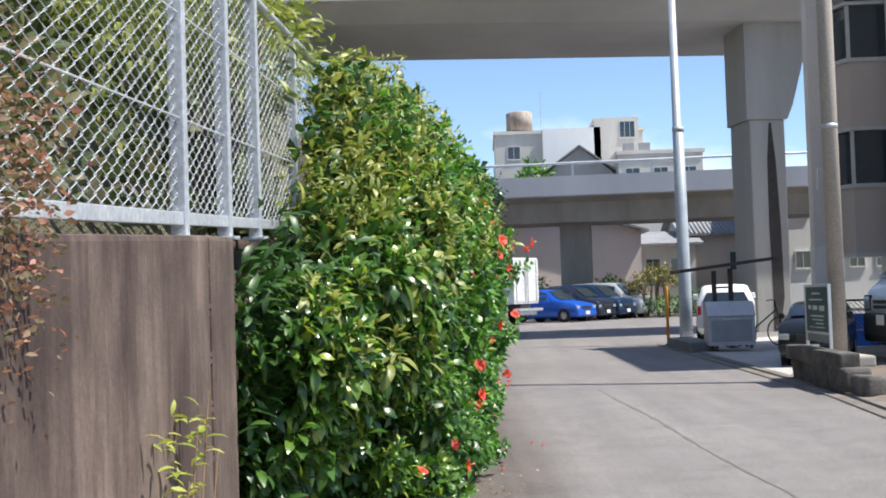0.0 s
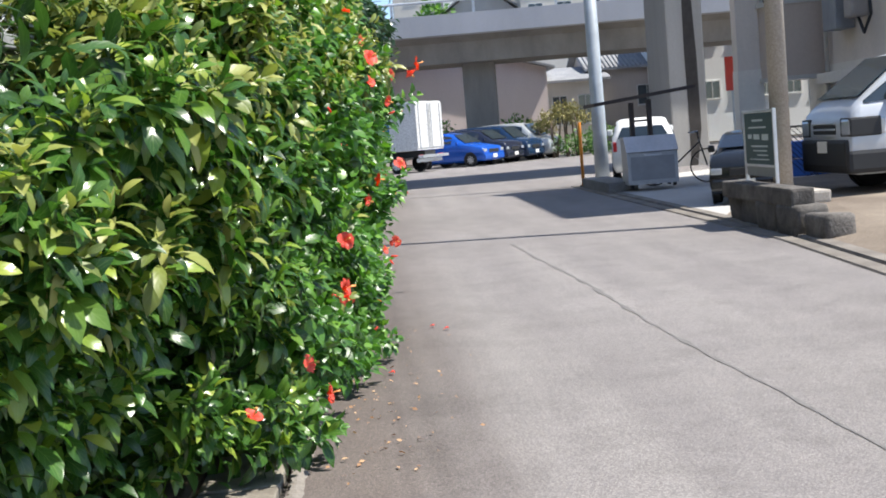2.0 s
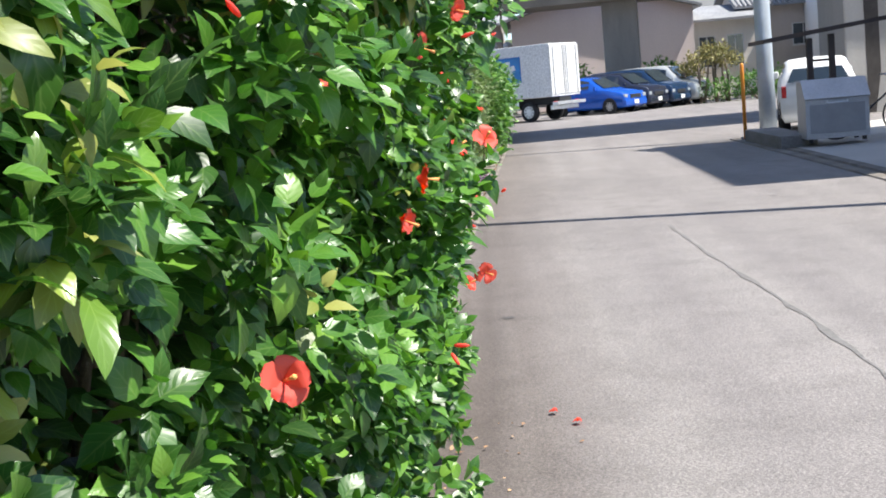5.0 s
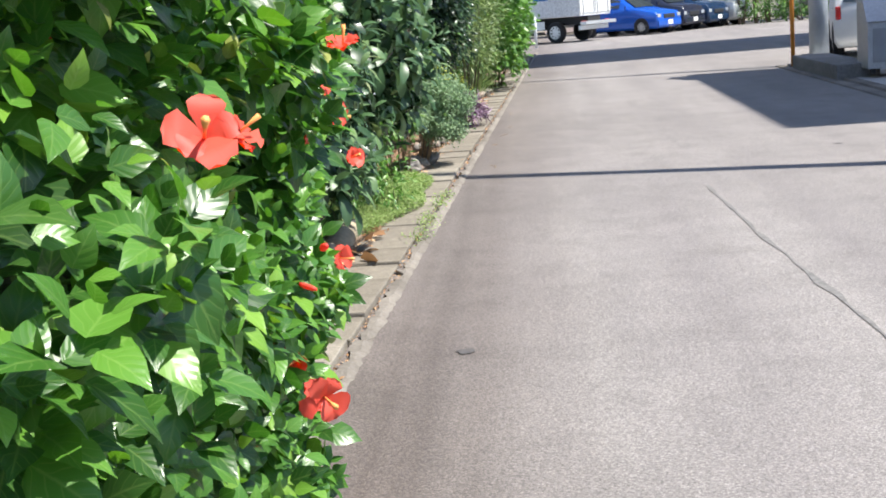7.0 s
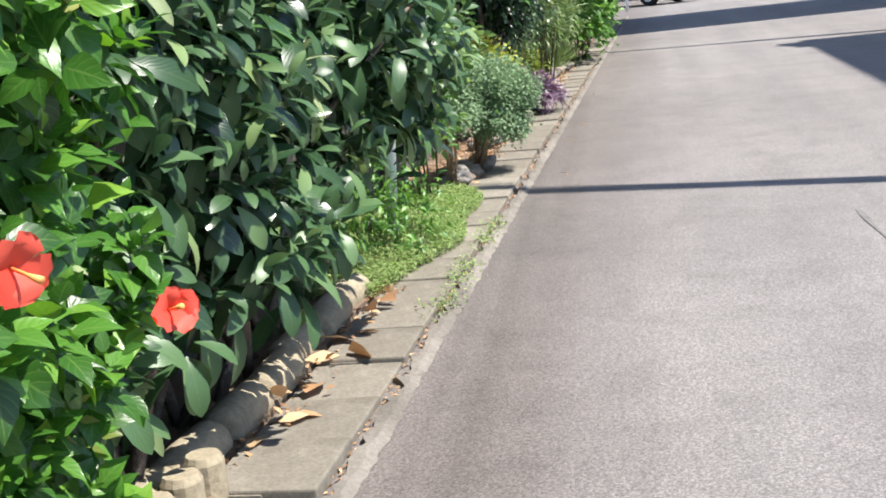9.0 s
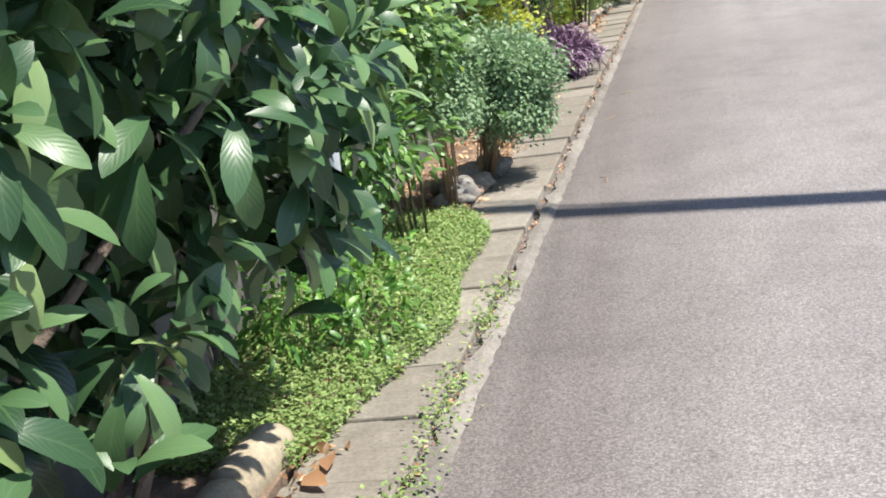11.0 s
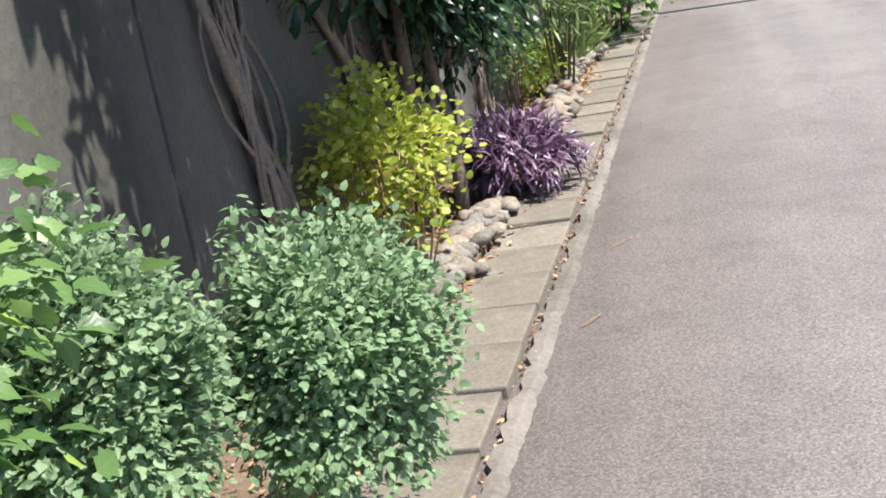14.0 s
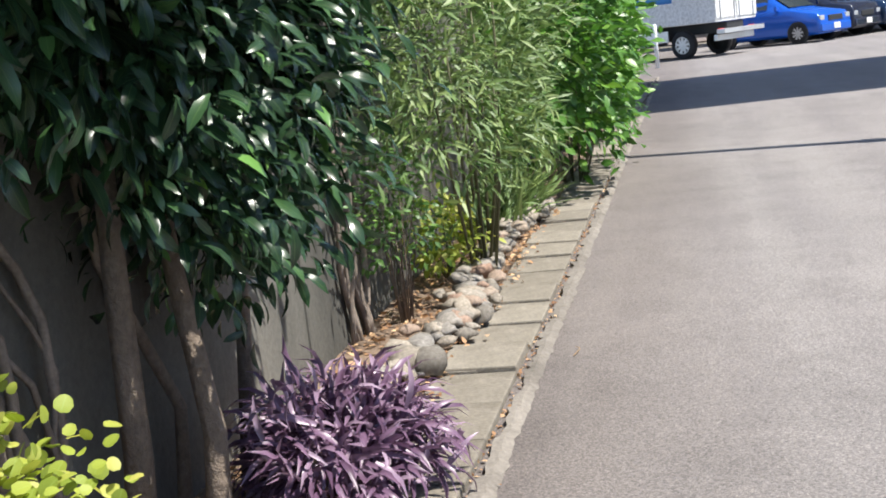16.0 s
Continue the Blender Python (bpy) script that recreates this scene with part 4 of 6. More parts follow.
# ---------- left side: fence, roots, stones, edging ----------
def chain_fence(x, y0, y1, height):
    e = thing("chain_link_fence", x, y0, coping(y0) + 0.055, "tall galvanised chain-link fence on the wall", "fence")
    L, Hh, climb = y1 - y0, height, 0.046

    def slope(bm):
        for v in bm.verts:
            v.co.z += climb * v.co.y
        return bm

    for y in (0.4, 2.6, 3.4, 4.12, 5.4, 6.9):
        post = part("post", slope(box(-0.03, 0.03, y - 0.03, y + 0.03, -0.075, Hh + 0.03, 0.006)), GALV, e)
        part("base_plate", slope(box(-0.055, 0.055, y - 0.055, y + 0.055, -0.06, -0.045, 0.003)), GALV, post)
    part("rail", slope(box(-0.02, 0.02, 0, L, -0.005, 0.045, 0.004)), GALV, e)
    part("rail", slope(tube([(0, 0, Hh), (0, L, Hh)], 0.024, 8)), GALV, e, smooth=True)
    for z in (0.40, 0.80):
        part("tension_wire", slope(tube([(0.012, 0, z), (0.012, L, z)], 0.004, 5)), GALV, e)
    bm = bmesh.new()
    c, r = 0.056, 0.0021
    nz = int((Hh - 0.05) / (c / 2))
    for i in range(int(L / c)):
        yy = i * c
        prev = None
        for k in range(nz):
            s = 1 if (k + i) % 2 else -1
            p = Vector((0.004 * s, yy + s * c / 2, 0.05 + k * c / 2))
            cur = [bm.verts.new(p + Vector(d)) for d in ((r, 0, 0), (-r, r, 0), (-r, -r, 0))]
            if prev:
                for q in range(3):
                    bm.faces.new((prev[q], prev[(q + 1) % 3], cur[(q + 1) % 3], cur[q]))
            prev = cur
    part("mesh", slope(bm), GALV, e, "diamond wire mesh")
    return e


chain_fence(-1.70, 2.0, 9.4, 1.17)

rng = np.random.default_rng(8)
# bushes on the bank behind the fence
n = 9000
yy = rng.uniform(0.5, 13, n)
xx = -2.2 - 3.2 * rng.random(n)
zz = 1.5 + (-2.1 - xx) * 1.5 + rng.random(n) * 0.35
pp = np.stack([xx, yy, zz], 1)
al, fa = leaf_turn(rng, np.tile(np.array([[0.8, -0.3, 0.6]]), (n, 1)), 0.3, 0.6, 0.6)
bank_leaf = leaf_mat("bank_leaf", [(0.0, (0.035, 0.05, 0.02)), (0.5, (0.07, 0.10, 0.035)), (0.85, (0.14, 0.15, 0.06)), (1.0, (0.24, 0.19, 0.12))], 0.6, 0.2)
tagged(leaf_mesh("bank_scrub", SMALL, pp, al, fa, rng.uniform(0.08, 0.2, n), bank_leaf), "brownish green scrub covering the bank", "scrub", kind="stuff")
bush("bank_tree", -2.35, 7.6, 2.0, (0.75, 2.2, 0.95), 1.0, 6500, LANCE, 0.10, HIBY, "yellow-green tree leaning over the fence", 50, "tree", stems=6, stem_mat=BARK, stem_r=0.02, lump=0.35, shell=0.4)


def climbing_roots(y, seed, n=9, lean=0.25):
    rng = np.random.default_rng(seed)
    e = thing("climbing_roots", WALL_X + 0.02, y, 0, "bare twisted grey creeper stems climbing the wall", "creeper", "creeper stems")
    for i in range(n):
        dy = rng.normal(0, 0.05)
        pts, r0 = [], rng.uniform(0.005, 0.016) if i else 0.024
        ph, fr = rng.uniform(0, 6), rng.uniform(2.5, 5.5)
        fan = rng.normal(0, 0.07)
        for k in range(16):
            z = k * 0.13 - 0.02
            pts.append((0.018 + 0.014 * math.sin(k + ph), dy - lean * z * 0.5 + fan * z + (0.035 + 0.045 * z) * math.sin(z * fr * 1.5 + ph) + 0.016 * rng.normal(), z))
        part("stem", tube(pts, [r0 * (1.3 - 0.05 * k) for k in range(16)], 6), ROOT, e, smooth=True)
    return e


climbing_roots(20.75, 1, 13, 0.35)
climbing_roots(22.0, 2, 9, 0.5)
climbing_roots(16.5, 4, 6, 0.1)
climbing_roots(18.4, 5, 5, 0.0)
climbing_roots(24.6, 6, 7, 0.1)

# white standpipe with a cap
e = thing("standpipe", -1.34, 16.85, 0, "white plastic standpipe rising from the bed", "pipe")
part("pipe", tube([(0, 0, 0), (0.09, 0, 1.17), (0.091, 0, 1.185)], [0.029, 0.029, 0.026], 16), PIPEW, e, smooth=True)
part("cap", tube([(0.0895, 0, 1.175), (0.0915, 0, 1.205), (0.092, 0, 1.212)], [0.033, 0.033, 0.022], 16), PIPEW, e, smooth=True)
e = thing("white_lattice", -1.36, 13.22, 0.03, "small white slatted plastic lattice in the bed", "lattice")
for i in range(5):
    part("slat", box(-0.10 + i * 0.045, -0.075 + i * 0.045, -0.008, 0.008, 0, 0.26, 0.002), PIPEW, e)
part("slat", box(-0.11, 0.14, 0.009, 0.02, 0.12, 0.145, 0.002), PIPEW, e)

# round concrete edging units
EDGE = rough_surface("edging_concrete", (0.22, 0.185, 0.125), (0.38, 0.325, 0.23), 3, 45, 0.9, 0.6, 0.006)
for i, y in enumerate(np.arange(13.15, 15.9, 0.36)):
    bm = bmesh.new()
    k = 14
    pr = [(0.0, 0.060), (0.02, 0.072), (0.17, 0.075), (0.31, 0.072), (0.335, 0.060)]
    add_tube(bm, [(0, a, 0.0) for a, _ in pr], [b for _, b in pr], k)
    ob = mesh_ob("edging_unit", bm, EDGE, smooth=True)
    ob.location = (-1.315 + 0.012 * rng.normal(), y, 0.055 + 0.008 * rng.normal())
    ob.rotation_euler = (0.03 * rng.normal(), 0.6 * rng.normal(), 0.04 * rng.normal())
    tagged(ob, "rounded mossy concrete edging log along the bed", "edging", "edging units")
for i, y in enumerate((13.55, 13.7, 13.83)):
    ob = mesh_ob("edging_post", tube([(0, 0, -0.05), (0, 0, 0.13), (0, 0, 0.15)], [0.055, 0.055, 0.045], 12), EDGE)
    ob.location = (-1.22 + 0.01 * i, y, 0)
    tagged(ob, "short upright concrete edging post", "edging", "edging posts")


# river stones, a few shapes shared by many
def stone_mesh(seed):
    bm = bmesh.new()
    bmesh.ops.create_icosphere(bm, subdivisions=2, radius=1.0)
    rng = np.random.default_rng(seed)
    s = rng.uniform(0, 50)
    for v in bm.verts:
        d = v.co.normalized()
        v.co = d * (1 + 0.50 * noise.noise(d * 1.3 + Vector((s, 0, 0))) + 0.20 * noise.noise(d * 2.6 + Vector((0, s, 0))))
        v.co.x *= 1.25
        v.co.z *= 0.60
    me = bpy.data.meshes.new("stone")
    bm.to_mesh(me)
    bm.free()
    for p in me.polygons:
        p.use_smooth = True
    me.materials.append(STONE)
    return me


stone_shapes = [stone_mesh(k) for k in range(6)]


def stone(x, y, z, r):
    ob = new("stone", stone_shapes[rng.integers(6)])
    ob.location = (x, y, z)
    ob.rotation_euler = (0.25 * rng.normal(), 0.25 * rng.normal(), rng.uniform(0, 6.28))
    ob.scale = (r, r, r)
    tagged(ob, "grey-brown rounded river stone edging the bed", "stone", "bed stones")


for i in range(20):
    y = rng.uniform(18.65, 19.35)
    r = rng.uniform(0.035, 0.075)
    stone(-1.31 + 0.06 * rng.normal(), y, 0.035 + r * 0.6, r)
for x, y, r in ((-1.31, 18.76, 0.10), (-1.40, 18.88, 0.075), (-1.24, 18.95, 0.07)):
    stone(x, y, 0.035 + r * 0.55, r)
for i in range(130):
    y = rng.uniform(20.25, 22.35)
    r = rng.uniform(0.024, 0.058)
    stone(-1.32 + 0.05 * rng.normal() + 0.02 * (y - 21), y, 0.035 + r * 0.6 + 0.03 * rng.random(), r)
for i in range(180):
    y = 23.4 + 4.9 * rng.random()
    r = rng.uniform(0.028, 0.062)
    stone(-1.31 - 0.05 * math.sin(y * 2.2) + 0.055 * rng.normal(), y, 0.035 + r * 0.6 + 0.05 * rng.random(), r)
ob = mesh_ob("stump", tube([(0, 0, -0.02), (0.01, 0, 0.10), (0.0, 0.01, 0.24), (0.0, 0.01, 0.26)], [0.05, 0.042, 0.04, 0.03], 10), BARK, smooth=True)
ob.location = (-1.22, 19.22, 0.03)
tagged(ob, "short dark weathered wooden stump among stones", "stump")

# litter
def scatter(name, n, fx, fy, z, size, label, m=DRY):
    x, y = fx(n), fy(n)
    p = np.stack([x, y, np.full(n, z) + 0.012 * rng.random(n)], 1)
    al = unit(rng.normal(0, 1, (n, 3)) * np.array([1, 1, 0.25]))
    fa = unit(np.array([0, 0, 1.0]) + rng.normal(0, 0.45, (n, 3)))
    tagged(leaf_mesh(name, SMALL, p, al, fa, size * rng.uniform(0.5, 1.5, n), m), label, "leaf litter", kind="stuff")


scatter("leaf_litter", 3600, lambda n: rng.uniform(-1.7, -1.22, n), lambda n: rng.uniform(18.4, 28.5, n), 0.037, 0.03, "dry orange-brown leaves lying on the bed")
scatter("leaf_litter", 900, lambda n: -1.235 + 0.05 * np.abs(rng.normal(0, 1, n)), lambda n: rng.uniform(12.8, 28.0, n), 0.030, 0.032, "dry leaves along the edge of the slabs")
scatter("leaf_litter", 1500, lambda n: -0.893 + 0.022 * rng.normal(0, 1, n), lambda n: rng.uniform(12, 30, n), 0.0, 0.02, "dry leaf crumbs in the gutter joint")
scatter("leaf_litter", 26, lambda n: -1.17 + 0.05 * rng.normal(0, 1, n), lambda n: rng.uniform(13.4, 16.0, n), 0.035, 0.11, "large curled fallen loquat leaves on the slabs")
scatter("fallen_petals", 170, lambda n: -0.62 + 0.22 * rng.normal(0, 1, n), lambda n: rng.uniform(7.2, 11, n), 0.004, 0.022, "small pale petals and crumbs fallen on the road")
for x, y in ((-0.50, 9.42), (-0.22, 11.05), (-0.13, 10.88)):
    w = np.array([[1.0, 0, 0.1], [0.9, 0.3, 0.2], [0.9, -0.2, 0.3]])
    tagged(leaf_mesh("fallen_flower", PETALB, np.tile([[x, y, 0.012]], (3, 1)), w, np.tile([[0, 0, 1.0]], (3, 1)), np.full(3, 0.036), PETAL), "wilted red flower fallen on the asphalt", "flower")


for x, y, a in ((-0.74, 20.62, 0.5), (-0.70, 21.55, 0.35), (-0.66, 22.4, 0.7), (-0.62, 18.9, 1.2), (-0.72, 24.2, 0.9)):
    pts = [(0.0, 0.0, 0.006), (0.05, 0.015, 0.016), (0.09, 0.05, 0.010), (0.105, 0.09, 0.006)]
    ob = mesh_ob("dry_stalk", tube(pts, [0.0022, 0.002, 0.0018, 0.001], 5), STEM)
    ob.location, ob.rotation_euler = (x, y, 0.0), (0, 0, a)
    tagged(ob, "thin curled dry grass stalk lying on the asphalt", "stalk", "dry stalks")


# ---------- right side ----------
STEELBOX = rough_surface("brushed_steel", (0.42, 0.42, 0.43), (0.52, 0.52, 0.53), 1.5, 60, 0.42, 0.05, 0.001, metal=0.35)
BROWNSTEEL = plain("brown_painted_steel", (0.045, 0.03, 0.026), 0.6)
ORANGE = plain("orange_plastic", (0.75, 0.27, 0.03), 0.5)
POLE_C = rough_surface("pole_concrete", (0.33, 0.29, 0.25), (0.44, 0.40, 0.35), 0.8, 40, 0.85, 0.2, 0.003, stretch=(1, 1, 0.2))
POLE_M = plain("painted_pole", (0.42, 0.47, 0.52), 0.45, 0.2, vary=0.18, scale=2)
OLDBLOCK = rough_surface("mossy_block", (0.035, 0.032, 0.03), (0.17, 0.155, 0.14), 2.2, 30, 0.95, 0.8, 0.015)
GLASS_D = plain("dark_glass", (0.03, 0.042, 0.05), 0.05, spec=0.9)
RUBBER = plain("tyre_rubber", (0.018, 0.018, 0.019), 0.85)
ALLOY = plain("alloy", (0.62, 0.63, 0.65), 0.35, 0.7)
BLACKP = plain("black_plastic", (0.022, 0.023, 0.025), 0.6)
LAMP = plain("headlamp_glass", (0.50, 0.53, 0.56), 0.10, 0.35, spec=0.8)
REDL = plain("tail_lamp", (0.45, 0.02, 0.02), 0.25)
PLATE = plain("number_plate", (0.75, 0.74, 0.68), 0.5)
WHITE = plain("white_paint", (0.74, 0.75, 0.76), 0.4, vary=0.06)

# utility pole, stone base, noticeboard
e = thing("utility_pole", 4.26, 17.2, 0.40, "grey-brown concrete utility pole on the old stone base", "utility pole")
part("pole", tube([(0, 0, -0.4), (0, 0, 4.0), (0, 0, 9.5)], [0.118, 0.107, 0.088], 18), POLE_C, e, smooth=True)
part("band", tube([(0, 0, 3.10), (0, 0, 3.16)], 0.114, 18), GALV, e, smooth=True)
part("hook", tube([(-0.12, -0.02, 2.55), (-0.2, -0.02, 2.55), (-0.2, -0.02, 2.25)], 0.018, 6), GALV, e, smooth=True)

e = thing("boulder_wall", 3.78, 16.1, 0.0, "old dark mossy concrete and stone base by the kerb", "low wall")
for k, (y0, y1, x0, x1, z1) in enumerate(((-1.75, -1.15, -0.05, 0.30, 0.26), (-1.1, -0.45, -0.12, 0.25, 0.33), (-0.4, 0.35, -0.10, 0.28, 0.34), (0.4, 1.1, -0.06, 0.30, 0.36), (1.15, 1.75, -0.02, 0.33, 0.36))):
    bm2 = box(x0, x1, y0, y1, -0.02, z1, 0.06)
    for v in bm2.verts:
        v.co += 0.035 * Vector(noise.noise_vector(v.co * 3 + Vector((k * 7.0, 0, 0))))
    part("stone", bm2, OLDBLOCK, e, smooth=True)
part("beam", box(-0.10, 0.16, -0.95, 1.75, 0.30, 0.50, 0.03), OLDBLOCK, e)
part("footing", box(0.19, 0.46, -0.6, 0.95, 0.30, 0.44, 0.03), POLE_C, e)

e = thing("notice_board", 3.90, 16.25, 0.55, "green notice board with pale printing in an aluminium frame", "notice board", rz=0)
part("board", box(-0.012, 0.012, 0.05, 1.15, 0.16, 0.76), plain("green_board", (0.012, 0.05, 0.054), 0.5), e)
for y in (0.0, 1.17):
    part("post", box(-0.02, 0.02, y, y + 0.035, -0.05, 0.80, 0.004), ALLOY, e)
for z in (0.13, 0.765):
    part("frame_bar", box(-0.02, 0.02, 0.03, 1.17, z, z + 0.03, 0.004), ALLOY, e)
part("lower_panel", box(-0.008, 0.008, 0.05, 1.15, 0.02, 0.125), plain("faded_panel", (0.24, 0.25, 0.24), 0.6), e)
INK = plain("pale_print", (0.50, 0.56, 0.55), 0.6)
for z, y0, y1, h in ((0.66, 0.55, 1.1, 0.025), (0.58, 0.4, 1.3, 0.02), (0.44, 0.3, 0.62, 0.07), (0.45, 0.75, 1.05, 0.06), (0.46, 1.15, 1.35, 0.05), (0.36, 0.35, 1.2, 0.02), (0.31, 0.4, 1.1, 0.015), (0.26, 0.35, 0.9, 0.015), (0.21, 0.3, 1.3, 0.012)):
    part("print_bar", box(-0.0155, -0.0125, y0 * 0.76, y1 * 0.76, z, z + h), INK, e)

# light pole with concrete plinth, orange marker, steel bin, brown roofed stand
e = thing("light_pole", 4.22, 30.0, 0.0, "pale blue-grey painted steel light pole", "light pole")
part("pole", tube([(0, 0, 0), (0, 0, 1.2), (-0.02, 0, 5.2), (-0.04, 0, 5.22), (-0.06, 0, 9.5)], [0.165, 0.155, 0.135, 0.105, 0.085], 20), POLE_M, e, smooth=True)
part("collar", tube([(-0.02, 0, 5.15), (-0.02, 0, 5.28)], 0.14, 20), POLE_M, e, smooth=True)
e = thing("pole_plinth", 3.95, 27.6, 0.0, "low grey concrete plinth at the pole", "plinth")
part("block", box(-0.32, 0.25, -1.75, 1.55, 0.0, 0.22, 0.02), rough_surface("plinth_concrete", (0.17, 0.165, 0.16), (0.28, 0.27, 0.26), 1.5, 30, 0.9), e)
e = thing("marker_post", 3.72, 29.6, 0.0, "slim orange plastic marker post", "post")
part("post", tube([(0, 0, 0), (0, 0, 1.4), (0, 0, 1.43)], [0.035, 0.035, 0.02], 12), ORANGE, e, smooth=True)
part("base", tube([(0, 0, 0), (0, 0, 0.03)], [0.09, 0.07], 12), BLACKP, e)

e = thing("refuse_bin", 4.42, 25.75, 0.10, "large grey steel refuse bin with a sloping lid", "refuse bin", rz=-2)
prof = [(-0.36, 0.06), (0.36, 0.06), (0.36, 0.92), (-0.10, 0.92), (-0.36, 0.66)]
part("body", prism([(-0.47, y, z) for y, z in prof], 0.94, (1, 0, 0)), STEELBOX, e)
part("front_panel", box(-0.41, 0.41, -0.368, -0.362, 0.14, 0.58, 0.004), plain("steel_panel", (0.30, 0.30, 0.31), 0.5, 0.3), e)
part("lid", prism([(-0.485, y, z) for y, z in ((-0.385, 0.655), (-0.105, 0.935), (0.37, 0.935), (0.37, 0.955), (-0.115, 0.955), (-0.40, 0.67))], 0.97, (1, 0, 0)), STEELBOX, e)
part("handle", tube([(-0.15, -0.39, 0.62), (-0.15, -0.42, 0.60), (0.15, -0.42, 0.60), (0.15, -0.39, 0.62)], 0.01, 6), ALLOY, e)
for x in (-0.4, 0.4):
    for y in (-0.28, 0.28):
        part("leg", box(x - 0.03, x + 0.03, y - 0.03, y + 0.03, 0, 0.06), BLACKP, e)

e = thing("roofed_stand", 4.55, 27.3, 0.08, "dark brown steel stand with a thin flat roof", "shelter")
part("roof", prism([(-1.0, -0.9, 1.60), (1.0, -0.9, 1.82), (1.0, 0.5, 1.82), (-1.0, 0.5, 1.60)], 0.07), BROWNSTEEL, e)
for x in (-0.25, 0.1):
    for y in (-0.7,):
        part("post", box(x - 0.045, x + 0.045, y - 0.045, y + 0.045, 0, 1.66 + 0.12 * x), BROWNSTEEL, e)
for z in (1.25,):
    part("rail", box(-0.25, 0.1, -0.72, -0.68, z, z + 0.04), BROWNSTEEL, e)


# ---------- vehicles ----------
def wheel(parent, x, y, r, w, rim=ALLOY):
    s = 1 if x > 0 else -1
    bm = bmesh.new()
    pr = [(r * 0.62, 0.0), (r * 0.93, 0.0), (r, 0.12 * w), (r, 0.88 * w), (r * 0.93, w), (r * 0.62, w)]
    k = 24
    rings = [[bm.verts.new((x - s * (w - d) + s * 0.0, y + rr * math.cos(a * math.tau / k), r + rr * math.sin(a * math.tau / k))) for a in range(k)] for rr, d in pr]
    for p, q in zip(rings, rings[1:]):
        for a in range(k):
            bm.faces.new((p[a], p[(a + 1) % k], q[(a + 1) % k], q[a]))
    tyre = part("tyre", bm, RUBBER, parent, smooth=True)
    bm = bmesh.new()
    f0 = [bm.verts.new((x - s * 0.035, y + r * 0.63 * math.cos(a * math.tau / k), r + r * 0.63 * math.sin(a * math.tau / k))) for a in range(k)]
    bm.faces.new(f0)
    part("rim_back", bm, BLACKP, tyre)
    bm = bmesh.new()
    for i in range(9):
        a = i * math.tau / 9
        m = Matrix.Translation((x - s * 0.018, y, r)) @ Matrix.Rotation(a, 4, "X")
        add_box(bm, -0.012, 0.012, -0.028 * r / 0.32, 0.028 * r / 0.32, 0.0, r * 0.6, 0, m)
    add_tube(bm, [(x - s * 0.03, y, r), (x, y, r)], [r * 0.17, r * 0.13], 12)
    for q in range(24):
        a0, a1 = q * math.tau / 24, (q + 1) * math.tau / 24
        vs = [bm.verts.new((x - s * 0.012, y + rr * math.cos(a), r + rr * math.sin(a))) for rr, a in ((r * 0.55, a0), (r * 0.64, a0), (r * 0.64, a1), (r * 0.55, a1))]
        bm.faces.new(vs)
    part("rim", bm, rim, tyre)


